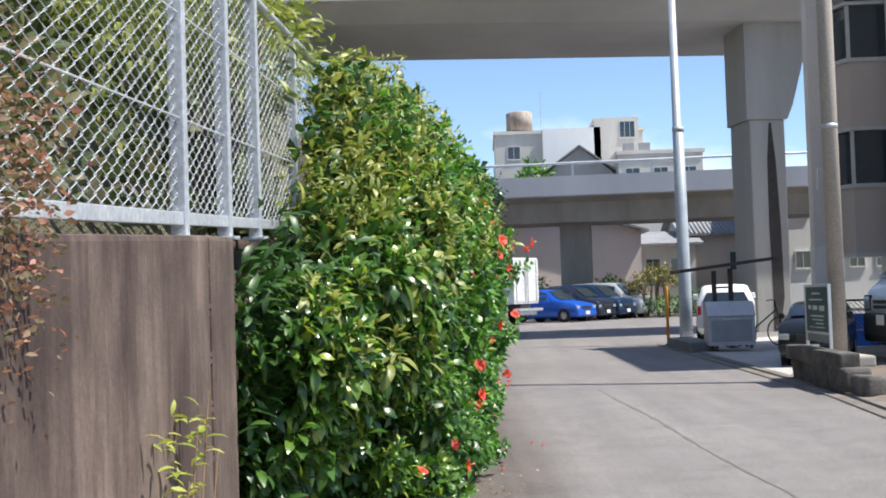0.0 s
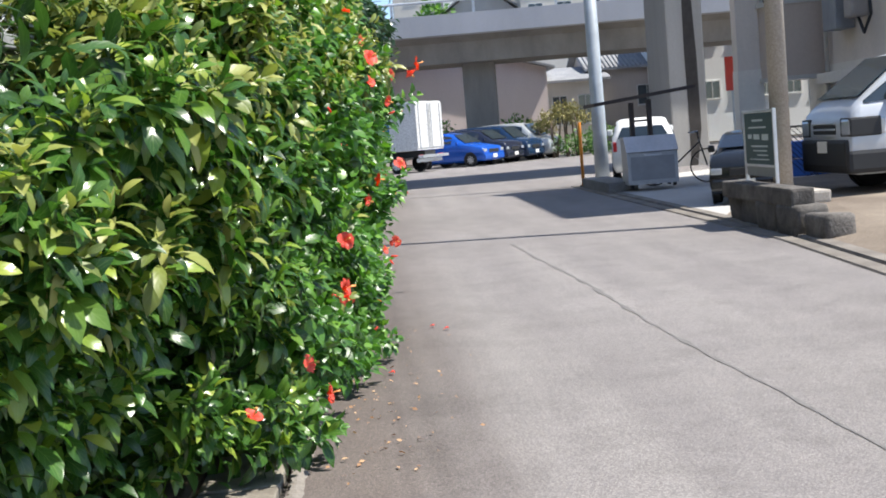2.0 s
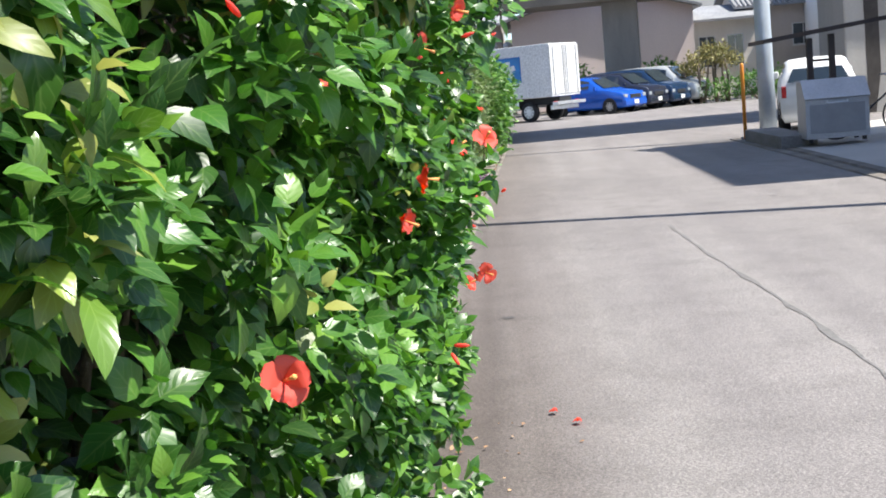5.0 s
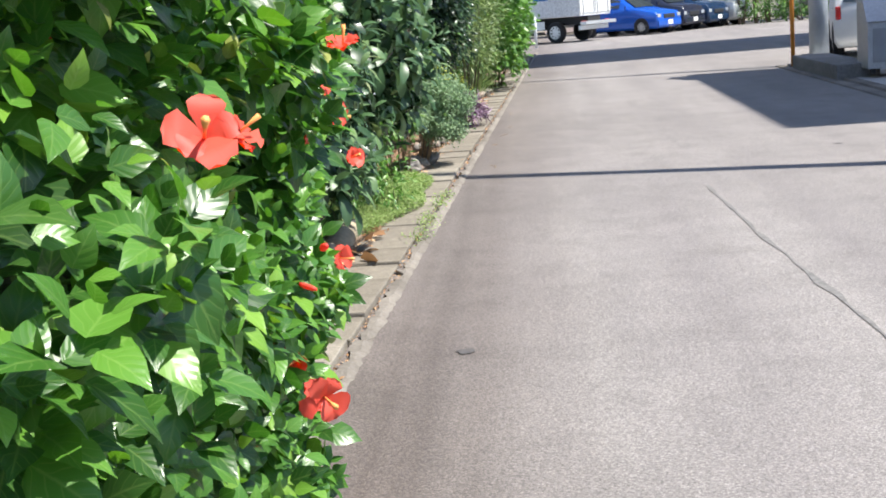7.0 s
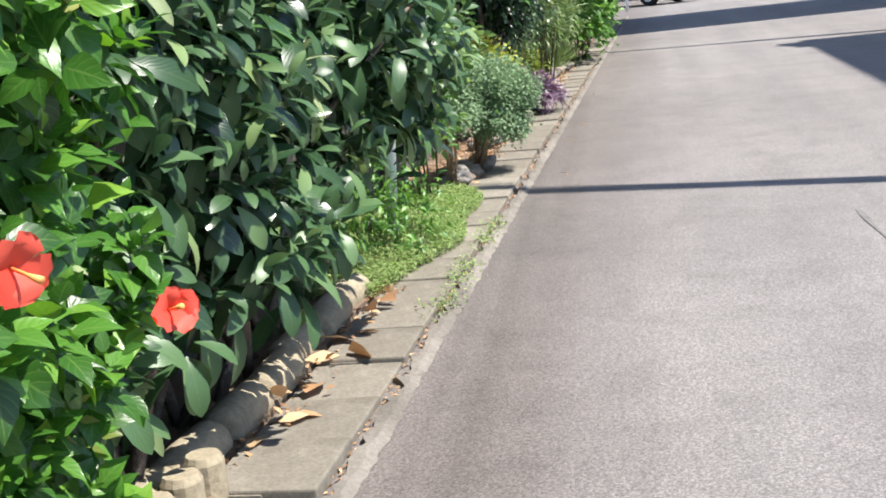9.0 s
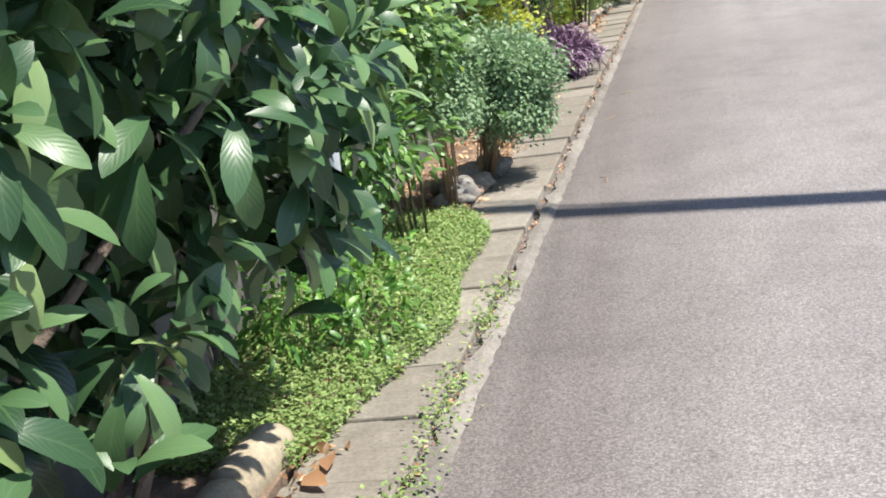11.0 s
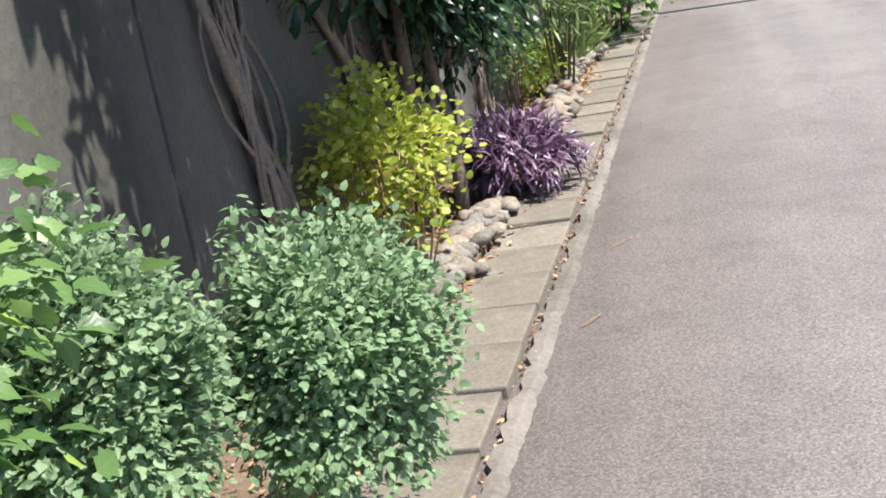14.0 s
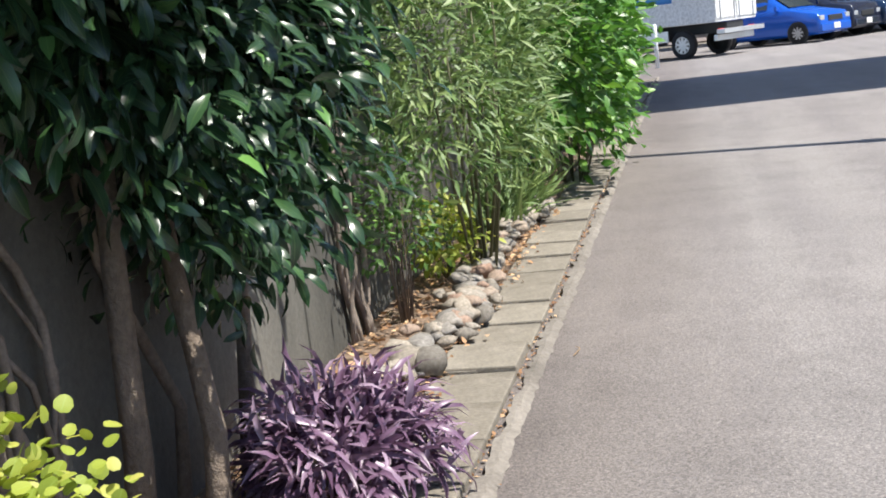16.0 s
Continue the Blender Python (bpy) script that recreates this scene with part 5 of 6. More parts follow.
def vehicle(name, label, x, y, z, rz, W, secs, paint, wheels, r, glass_cols, category="car", roofcol=None, lamp_z=0.68, lamp_w=0.12, lamp_h=0.07):
    """A car from sections along its length (front at -y): rows of (y, sill, belt, roof, roof width factor)."""
    e = thing(name, x, y, z, label, category, rz=rz)
    bm = bmesh.new()
    rings = []
    hw = W / 2
    for (yy, s, b, t, f) in secs:
        low = s
        side = [(hw * 0.90, low), (hw * 0.985, low + 0.10), (hw, (low + b) / 2), (hw * 0.975, b - 0.03), (hw * 0.94, b)]
        if t > b + 0.06:
            side += [(hw * (0.94 * 0.55 + f * 0.45), b + (t - b) * 0.5), (hw * f, t - 0.05), (hw * f * 0.86, t - 0.008), (hw * f * 0.4, t + 0.012)]
        else:
            side += [(hw * 0.90, b + 0.01), (hw * 0.82, t), (hw * 0.6, t + 0.01), (hw * 0.3, t + 0.015)]
        ring = [(px, yy, pz) for px, pz in side] + [(-px, yy, pz) for px, pz in side[::-1]]
        rings.append([bm.verts.new(p) for p in ring])
    for p, q in zip(rings, rings[1:]):
        for k in range(len(p) - 1):
            bm.faces.new((p[k], p[k + 1], q[k + 1], q[k]))
        bm.faces.new((p[-1], p[0], q[0], q[-1]))
    bm.faces.new(rings[0][::-1])
    bm.faces.new(rings[-1])
    bmesh.ops.recalc_face_normals(bm, faces=bm.faces)
    body = part("body", bm, paint, e, smooth=True)

    def pane(corners, nm="window"):
        bmg = bmesh.new()
        c = [Vector(p) for p in corners]
        nrm = (c[1] - c[0]).cross(c[2] - c[0]).normalized()
        bmg.faces.new([bmg.verts.new(p) for p in c])
        ext = bmesh.ops.extrude_face_region(bmg, geom=bmg.faces[:])
        for v in ext["geom"]:
            if isinstance(v, bmesh.types.BMVert):
                v.co += nrm * 0.008
        bmesh.ops.recalc_face_normals(bmg, faces=bmg.faces)
        return part(nm, bmg, GLASS_D, body)

    def at(i, f):
        yy, s, b, t, fw = secs[i]
        w0, w1 = hw * 0.94, hw * (0.94 * 0.5 + fw * 0.5)
        if f <= 0.5:
            return w0 + (hw * (0.94 * 0.55 + fw * 0.45) - w0) * (f / 0.5), yy, b + (t - b) * f
        g = (f - 0.5) / 0.5
        return hw * (0.94 * 0.55 + fw * 0.45) + (hw * fw - hw * (0.94 * 0.55 + fw * 0.45)) * g, yy, b + (t - b) * 0.5 + (t - 0.05 - b - (t - b) * 0.5) * g

    for (i0, i1, a0, a1) in glass_cols["side"]:
        for s in (1, -1):
            p = [at(i0, 0.10), at(i1, 0.10), at(i1, a1), at(i0, a0)]
            p = [Vector((s * (q[0] + 0.004), q[1], q[2])) for q in p]
            mid = sum(p, Vector()) / 4
            p = [mid + (q - mid) * 0.92 for q in p]
            pane(p if s > 0 else p[::-1], "side_window")
    for (i0, i1, flip) in glass_cols["end"]:
        b0, t1 = secs[i0], secs[i1]
        d = -0.012 if flip else 0.012
        p = [Vector((-hw * 0.80, b0[0] + d, b0[3] + 0.035)), Vector((hw * 0.80, b0[0] + d, b0[3] + 0.035)), Vector((hw * t1[4] * 0.84, t1[0] + d, t1[3] + 0.01)), Vector((-hw * t1[4] * 0.84, t1[0] + d, t1[3] + 0.01))]
        pane(p if flip else p[::-1], "windscreen")
    yf, yr = secs[0][0], secs[-1][0]
    for s in (1, -1):
        out = hw * (1.015 if category == "van" else 0.97) - lamp_w
        part("headlight", box(s * out - lamp_w, s * out + lamp_w, yf - 0.012, yf + (0.5 if category == "van" else 0.34), lamp_z - lamp_h, lamp_z + lamp_h, 0.03), LAMP, body)
        part("tail_light", box(s * hw * 0.90 - 0.045, s * hw * 0.90 + 0.045, yr - 0.12, yr + 0.015, lamp_z + 0.02, lamp_z + 0.24, 0.02), REDL, body)
        part("mirror", box(s * (hw + 0.03) - 0.07, s * (hw + 0.03) + 0.07, glass_cols["mirror"] - 0.05, glass_cols["mirror"] + 0.05, secs[2][2] + 0.03, secs[2][2] + 0.18, 0.03), BLACKP if category == "van" else paint, body)
        for yy in (glass_cols["mirror"] + 0.75, glass_cols["mirror"] + 1.75):
            part("door_handle", box(s * (hw * 0.985) - 0.02, s * (hw * 0.985) + 0.02, yy, yy + 0.18, secs[2][2] - 0.16, secs[2][2] - 0.12, 0.008), BLACKP if category == "van" else paint, body)
    part("bumper", box(-hw * 0.96, hw * 0.96, yf - 0.05, yf + 0.28, secs[0][1] - 0.02, lamp_z - 0.16, 0.05), BLACKP if category == "van" else paint, body)
    part("grille", box(-hw * 0.45, hw * 0.45, yf - 0.025, yf + 0.1, lamp_z - 0.10, lamp_z + 0.05, 0.015), BLACKP, body)
    part("number_plate", box(-0.165, 0.165, yf - 0.06, yf - 0.045, lamp_z - 0.34, lamp_z - 0.18), PLATE, body)
    for yy in wheels:
        for s in (1, -1):
            bma = bmesh.new()
            add_tube(bma, [(s * (hw - 0.02), yy, r), (s * (hw + 0.003), yy, r)], r * 1.12, 28)
            part("wheel_arch", bma, BLACKP, body)
            hub = new("wheel")
            hub.parent = e
            wheel(hub, s * (hw + 0.012), yy, r, 0.19)
    return e


def hatchback(name, label, x, y, rz, paint, H=1.48, L=3.85, W=1.69):
    k = H / 1.48
    secs = [(-L / 2, 0.30, 0.66, 0.67, 0.8), (-L / 2 + 0.12, 0.22, 0.82, 0.83, 0.8), (-L / 2 + 0.85, 0.20, 0.95, 0.97, 0.8), (-L / 2 + 1.05, 0.20, 0.98, 1.02, 0.8), (-L / 2 + 1.70, 0.20, 1.0, 1.40 * k, 0.74), (-L / 2 + 2.2, 0.20, 1.0, 1.48 * k, 0.74), (-L / 2 + 3.0, 0.20, 1.02, 1.46 * k, 0.72), (L / 2 - 0.3, 0.22, 1.04, 1.36 * k, 0.70), (L / 2 - 0.06, 0.25, 0.98, 1.05, 0.7), (L / 2, 0.35, 0.8, 0.82, 0.7)]
    g = {"side": [(4, 5, 0.9, 0.95), (5, 6, 0.95, 0.95), (6, 7, 0.95, 0.8)], "end": [(3, 4, True), (8, 7, False)], "mirror": -L / 2 + 1.35}
    return vehicle(name, label, x, y, 0, rz, W, secs, paint, (-L / 2 + 0.72, L / 2 - 0.68), 0.30, g)


def boxy(name, label, x, y, rz, paint, H=1.75, L=4.2, W=1.70, z=0, cat="car", r=0.31):
    secs = [(-L / 2, 0.30, 0.74, 0.75, 0.8), (-L / 2 + 0.10, 0.22, 0.92, 0.94, 0.8), (-L / 2 + 0.65, 0.20, 1.02, 1.05, 0.8), (-L / 2 + 0.80, 0.20, 1.04, 1.10, 0.82), (-L / 2 + 1.45, 0.20, 1.05, H - 0.08, 0.80), (-L / 2 + 2.0, 0.20, 1.05, H, 0.80), (-L / 2 + 3.0, 0.20, 1.06, H, 0.79), (L / 2 - 0.35, 0.22, 1.06, H - 0.04, 0.78), (L / 2 - 0.08, 0.25, 1.04, H - 0.2, 0.76), (L / 2, 0.35, 0.9, 0.95, 0.7)]
    g = {"side": [(4, 5, 0.9, 0.95), (5, 6, 0.95, 0.95), (6, 7, 0.95, 0.9)], "end": [(3, 4, True), (9, 8, False)], "mirror": -L / 2 + 1.1}
    return vehicle(name, label, x, y, z, rz, W, secs, paint, (-L / 2 + 0.75, L / 2 - 0.72), r, g, cat)


BLUE = plain("blue_metallic", (0.012, 0.10, 0.50), 0.22, 0.2, 0.7, 0.05)
NAVY = plain("dark_navy_paint", (0.02, 0.025, 0.045), 0.2, 0.1, 0.7, 0.05)
TEALN = plain("deep_blue_paint", (0.012, 0.035, 0.085), 0.2, 0.2, 0.7, 0.05)
SILVER = plain("silver_paint", (0.48, 0.50, 0.50), 0.3, 0.4, 0.6, 0.05)
VANP = plain("pale_silver_paint", (0.50, 0.53, 0.57), 0.3, 0.15, 0.6, 0.05)
BLACKC = plain("black_paint", (0.015, 0.017, 0.02), 0.2, 0.1, 0.7, 0.05)
hatchback("blue_hatchback", "bright blue compact hatchback parked in the lot", 2.45, 58.0, 54, BLUE, 1.52, 3.8)
boxy("dark_car", "dark navy compact car parked beside the blue one", 3.5, 59.8, 56, NAVY, 1.62, 3.9)
boxy("deep_blue_minivan", "deep blue minivan parked in the row", 4.4, 61.3, 56, TEALN, 1.72, 4.4)
boxy("silver_minivan", "silver grey minivan parked at the end of the row", 5.5, 62.6, 58, SILVER, 1.78, 4.5)
boxy("white_car", "small white car seen from behind with red tail lights", 5.5, 31.8, 170, WHITE, 1.42, 3.6, 1.4)
boxy("black_car", "small black car parked behind the notice board", 5.0, 21.0, -20, BLACKC, 1.45, 3.6, 1.5, 0.05).scale = (0.7, 0.7, 0.7)


def cargo_van():
    L, W, H = 4.7, 1.70, 1.95
    secs = [(-L / 2, 0.36, 0.92, 0.94, 0.85), (-L / 2 + 0.05, 0.28, 1.08, 1.10, 0.85), (-L / 2 + 0.14, 0.26, 1.17, 1.20, 0.86), (-L / 2 + 0.20, 0.26, 1.19, 1.27, 0.88), (-L / 2 + 0.90, 0.26, 1.19, 1.82, 0.85), (-L / 2 + 1.30, 0.26, 1.19, 1.92, 0.84), (-L / 2 + 1.95, 0.26, 1.16, H, 0.84), (L / 2 - 0.3, 0.28, 1.16, H, 0.84), (L / 2 - 0.04, 0.3, 1.16, H - 0.1, 0.83), (L / 2, 0.36, 1.1, 1.3, 0.8)]
    g = {"side": [(3, 4, 0.7, 0.9), (4, 6, 0.92, 0.92), (6, 7, 0.92, 0.92)], "end": [(3, 4, True)], "mirror": -L / 2 + 0.62}
    e = vehicle("cargo_van", "pale silver cargo van parked on the sloping lot", 7.98, 19.65, 0.12, -88, W, secs, VANP, (-L / 2 + 0.98, L / 2 - 0.95), 0.33, g, "van", lamp_z=0.90, lamp_w=0.14, lamp_h=0.11)
    part("lower_trim", box(-W / 2 - 0.012, W / 2 + 0.012, -L / 2 - 0.035, -L / 2 + 0.76, 0.28, 0.60, 0.06), BLACKP, e)
    for s in (1, -1):
        part("sill_trim", box(s * W / 2 - 0.012, s * W / 2 + 0.012, -L / 2 + 1.5, L / 2 - 1.4, 0.27, 0.40, 0.01), BLACKP, e)
        part("door_seam", box(s * W / 2 - 0.003, s * W / 2 + 0.003, -L / 2 + 1.93, -L / 2 + 1.945, 0.42, 1.14), BLACKP, e)
    for s in (1, -1):
        part("lamp_surround", box(s * 0.70 - 0.17, s * 0.70 + 0.17, -L / 2 - 0.006, -L / 2 + 0.44, 0.77, 1.03, 0.03), BLACKP, e)
        part("wiper", tube([(s * 0.1 + 0.2, -L / 2 + 0.20, 1.30), (s * 0.1 - 0.2, -L / 2 + 0.36, 1.42)], 0.010, 5), BLACKP, e)
    for z in (0.80, 0.88, 0.96):
        part("grille_bar", box(-0.42, 0.42, -L / 2 - 0.04, -L / 2 - 0.02, z - 0.012, z + 0.012, 0.004), ALLOY, e)
    part("roof_vent", box(-0.3, 0.3, -0.6, -0.1, H - 0.01, H + 0.06, 0.02), VANP, e)
    return e


cargo_van()


def box_truck(x, y, rz):
    e = thing("box_truck", x, y, 0, "white box truck with a blue painted sign on its side", "truck", rz=rz)
    PANEL = rough_surface("truck_panel", (0.62, 0.63, 0.63), (0.74, 0.75, 0.75), 1.5, 12, 0.5, 0.1, 0.002)
    body = part("cargo_box", box(-1.0, 1.0, -2.3, 1.9, 0.92, 2.95, 0.03), PANEL, e)
    for xx in (-0.99, 0.03):
        part("rear_door", box(xx, xx + 0.96, 1.905, 1.93, 1.02, 2.88, 0.008), PANEL, body)
    for xx in (-0.12, 0.12, -0.8, 0.8):
        part("lock_rod", tube([(xx, 1.95, 0.95), (xx, 1.95, 2.85)], 0.014, 6), ALLOY, body)
    for s in (1, -1):
        part("sign_panel", box(s * 1.004 - 0.003, s * 1.004 + 0.003, -0.75, 0.55, 1.55, 2.55), plain("sign_blue", (0.02, 0.15, 0.42), 0.5), body)
        part("sign_ground", box(s * 1.010 - 0.002, s * 1.010 + 0.002, -0.68, 0.48, 1.62, 2.48), plain("sign_blue_in", (0.03, 0.20, 0.50), 0.5), body)
        bm = bmesh.new()
        for i in range(5):
            m = Matrix.Translation((s * 1.014, -0.05, 2.05)) @ Matrix.Rotation(i * math.tau / 5, 4, "X")
            add_box(bm, -0.002, 0.002, -0.10, 0.10, 0.06, 0.34, 0.0, m)
        part("sign_mark", bm, WHITE, body)
    part("chassis", box(-0.4, 0.4, -2.5, 1.85, 0.62, 0.90), BLACKP, e)
    part("tail_gate", box(-0.98, 0.98, 1.9, 2.15, 0.60, 0.72, 0.01), ALLOY, e)
    part("rear_bumper", box(-0.9, 0.9, 1.75, 1.86, 0.42, 0.58, 0.01), ALLOY, e)
    for s in (1, -1):
        part("tail_light", box(s * 0.75 - 0.14, s * 0.75 + 0.14, 1.87, 1.9, 0.62, 0.74), REDL, e)
        part("side_guard", box(s * 0.95 - 0.01, s * 0.95 + 0.01, -1.6, 0.3, 0.5, 0.8), ALLOY, e)
        part("fuel_tank", box(s * 0.8 - 0.14, s * 0.8 + 0.14, -1.3, -0.6, 0.45, 0.85, 0.04), BLACKP, e)
    cab = part("cab", prism([(-0.95, -2.45, 0.45), (-0.95, -2.45, 2.15), (-0.95, -2.75, 2.22), (-0.95, -3.55, 2.10), (-0.95, -3.85, 1.35), (-0.95, -3.9, 0.45)], 1.9, (1, 0, 0)), WHITE, e)
    for s in (1, -1):
        part("cab_window", box(s * 0.957 - 0.004, s * 0.957 + 0.004, -3.5, -2.7, 1.35, 1.98), GLASS_D, cab)
    for yy in (-3.2, 0.75):
        for s in (1, -1):
            hub = new("wheel")
            hub.parent = e
            wheel(hub, s * 0.96, yy, 0.38, 0.22)
    return e


box_truck(-0.40, 55.7, -125)
e = thing("white_post", -0.95, 50.6, 0.0, "slim white post at the edge of the lot", "post")
part("post", tube([(0, 0, 0), (0, 0, 1.05), (0, 0, 1.07)], [0.05, 0.05, 0.03], 12), PIPEW, e, smooth=True)


def bicycle(x, y, z, rz):
    e = thing("bicycle", x, y, z, "dark bicycle leaning by the refuse bin", "bicycle", rz=rz)
    for yy in (-0.52, 0.52):
        pts = [(0, yy + 0.32 * math.cos(a * math.tau / 24), 0.33 + 0.32 * math.sin(a * math.tau / 24)) for a in range(25)]
        w = part("wheel", tube(pts, 0.016, 6), RUBBER, e, smooth=True)
        bm = bmesh.new()
        for i in range(10):
            a = i * math.tau / 10
            add_tube(bm, [(0, yy, 0.33), (0, yy + 0.31 * math.cos(a), 0.33 + 0.31 * math.sin(a))], 0.003, 4)
        part("spokes", bm, ALLOY, w)
    for a, b in (((0, 0.52, 0.33), (0, 0.15, 0.33)), ((0, 0.15, 0.33), (0, 0.25, 0.85)), ((0, 0.15, 0.33), (0, -0.38, 0.78)), ((0, -0.38, 0.85), (0, -0.52, 0.33)), ((0, 0.25, 0.72), (0, 0.52, 0.33)), ((0, -0.38, 0.85), (0, -0.36, 1.0))):
        part("frame_tube", tube([a, b], 0.016, 8), BLACKC, e, smooth=True)
    part("handlebar", tube([(-0.26, -0.2, 0.98), (-0.2, -0.36, 1.0), (0.2, -0.36, 1.0), (0.26, -0.2, 0.98)], 0.013, 6), ALLOY, e, smooth=True)
    part("saddle", box(-0.08, 0.08, 0.12, 0.38, 0.85, 0.92, 0.03), BLACKP, e)
    return e


bicycle(5.15, 26.4, 0.06, 80)

# overhead cables across the lane
for name, pts in (("overhead_cable", [(-3.0, 18.6, 6.6), (2.0, 17.9, 6.0), (4.31, 17.25, 6.2)]),):
    ob = mesh_ob(name, tube(pts, 0.014, 6), BLACKP, smooth=True)
    tagged(ob, "thin black overhead cable across the lane", "cable", "overhead cables")

# an unseen palm added at the lot's edge to cast frond shadows on the lane, and the block beside it
rng = np.random.default_rng(19)
e = thing("potted_palm", 3.55, 7.75, 0.05, "unseen small feathery palm in a brown pot, added at the kerb for its shadow", "palm")
part("pot", tube([(0, 0, 0), (0, 0, 0.30), (0, 0, 0.34)], [0.14, 0.19, 0.2], 16), plain("terracotta", (0.30, 0.15, 0.09), 0.8), e, smooth=True)
part("trunk", tube([(0, 0, 0.3), (0, 0, 0.9)], [0.06, 0.045], 8), BARK, e, smooth=True)
for i in range(11):
    a = i * 2.4
    pts = [Vector((math.cos(a) * r, math.sin(a) * r, 0.9 + 0.75 * r - 0.9 * r * r)) for r in (0.0, 0.2, 0.4, 0.6, 0.8, 0.95)]
    fr = part("frond", tube(pts, [0.012, 0.01, 0.008, 0.006, 0.004, 0.002], 5), GSTEM, e)
    p, al = [], []
    for k in range(5):
        for q in range(4):
            c = pts[k].lerp(pts[k + 1], q / 4)
            for s in (1, -1):
                p.append(c), al.append((-math.sin(a) * s + 0.6 * math.cos(a), math.cos(a) * s + 0.6 * math.sin(a), -0.2))
    leaf_mesh("leaflets", NARROW, np.array(p), np.array(al), np.tile([[0, 0, 1.0]], (len(p), 1)), np.full(len(p), 0.22), MIDLEAF, fr)
e = thing("kerb_block", 3.62, 10.1, 0.03, "dark mossy old concrete block at the kerb", "block")
bm = box(-0.12, 0.22, -0.5, 0.35, -0.02, 0.36, 0.05)
for v in bm.verts:
    v.co += 0.03 * Vector(noise.noise_vector(v.co * 4))
part("block", bm, OLDBLOCK, e, smooth=True)


# ---------- elevated roads ----------
def upper_deck():
    e = thing("elevated_road", 0, 0, 0, "high concrete elevated road on flared piers", "elevated road")
    m = Matrix.Rotation(math.atan(0.12), 4, "Z")
    m.translation = (2.0, 34.7, 0)
    bm = bmesh.new()
    prof = [(0.0, 9.45), (0.25, 9.40), (1.2, 9.05), (6.4, 9.0), (7.4, 9.40), (7.7, 9.45), (7.7, 10.75), (7.5, 10.75), (7.5, 9.95), (0.2, 9.95), (0.2, 10.75), (0.0, 10.75)]
    a = [bm.verts.new(m @ Vector((-60, y, z))) for y, z in prof]
    b = [bm.verts.new(m @ Vector((70, y, z))) for y, z in prof]
    for k in range(len(prof)):
        bm.faces.new((a[k], a[(k + 1) % len(prof)], b[(k + 1) % len(prof)], b[k]))
    bm.faces.new(a[::-1]), bm.faces.new(b)
    bmesh.ops.recalc_face_normals(bm, faces=bm.faces)
    part("deck", bm, DECK, e)
    for px in (6.2, -24.0, 34.0):
        bm = bmesh.new()
        add_box(bm, px - 0.54, px + 0.54, 1.6, 3.4, -0.3, 6.2, 0.05, m)
        part("pier", bm, PIER, e)
        poly = [m @ Vector((px + x, 1.55, z)) for x, z in ((-0.62, 6.2), (0.62, 6.2), (0.8, 6.6), (1.5, 9.06), (-0.62, 9.06))]
        part("pier_head", prism(poly, 1.9, m.to_3x3() @ Vector((0, 1, 0))), PIER, e)
        bm = bmesh.new()
        pts = [(px + 0.16, 0.0), (px + 0.32, 1.0), (px + 0.30, 3.0), (px + 0.22, 5.0), (px + 0.12, 6.1), (px + 0.05, 6.1), (px - 0.04, 5.0), (px - 0.06, 3.0), (px - 0.02, 1.0), (px - 0.04, 0.0)]
        bm.faces.new([bm.verts.new(m @ Vector((x, 1.592, z))) for x, z in pts])
        part("water_stain", bm, plain("wet_stain", (0.05, 0.045, 0.042), 0.9, vary=0.3), e)
    e.scale.z = 1.023
    return e


def lower_deck():
    e = thing("ramp_road", 0, 0, 0, "lower concrete ramp road with a pale parapet and rail", "elevated road")
    m = Matrix.Rotation(math.atan(-0.12), 4, "Z")
    m.translation = (4.0, 63.0, 0)
    # girder and piers get the darker GIRDER colour as painted shade below the deck
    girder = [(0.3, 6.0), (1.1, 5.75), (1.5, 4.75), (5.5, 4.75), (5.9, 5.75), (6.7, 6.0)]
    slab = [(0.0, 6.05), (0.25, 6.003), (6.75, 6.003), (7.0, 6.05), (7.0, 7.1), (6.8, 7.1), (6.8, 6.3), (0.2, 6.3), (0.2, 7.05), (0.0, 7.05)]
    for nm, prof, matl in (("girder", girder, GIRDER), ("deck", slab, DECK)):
        bm = bmesh.new()
        a = [bm.verts.new(m @ Vector((-60, y, z + 0.5))) for y, z in prof]
        b = [bm.verts.new(m @ Vector((60, y, z + 0.05))) for y, z in prof]
        for k in range(len(prof)):
            bm.faces.new((a[k], a[(k + 1) % len(prof)], b[(k + 1) % len(prof)], b[k]))
        bm.faces.new(a[::-1]), bm.faces.new(b)
        bmesh.ops.recalc_face_normals(bm, faces=bm.faces)
        part(nm, bm, matl, e)
    part("rail", tube([m @ Vector((-60, 0.1, 8.1)), m @ Vector((60, 0.1, 7.85))], 0.07, 8), GALV, e, smooth=True)
    for i in range(-14, 15):
        x = i * 4.0
        bm = bmesh.new()
        add_box(bm, x - 0.06, x + 0.06, 0.02, 0.18, 7.3 - x * 0.002, 7.98 - x * 0.002, 0, m)
        part("rail_post", bm, GALV, e)
    for px in (-0.1, -28.0, 26.0):
        bm = bmesh.new()
        add_box(bm, px - 0.82, px + 0.82, 2.6, 4.2, -0.3, 5.15, 0.05, m)
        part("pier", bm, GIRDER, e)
    return e


upper_deck()
lower_deck()


# ---------- buildings ----------
def render_wall(name, col, vary=0.12):
    return rough_surface(name, tuple(c * (1 - vary) for c in col), tuple(min(0.85, c * (1 + vary)) for c in col), 0.4, 12, 0.9, 0.08, 0.003, stretch=(1, 1, 0.3), amp=0.05)


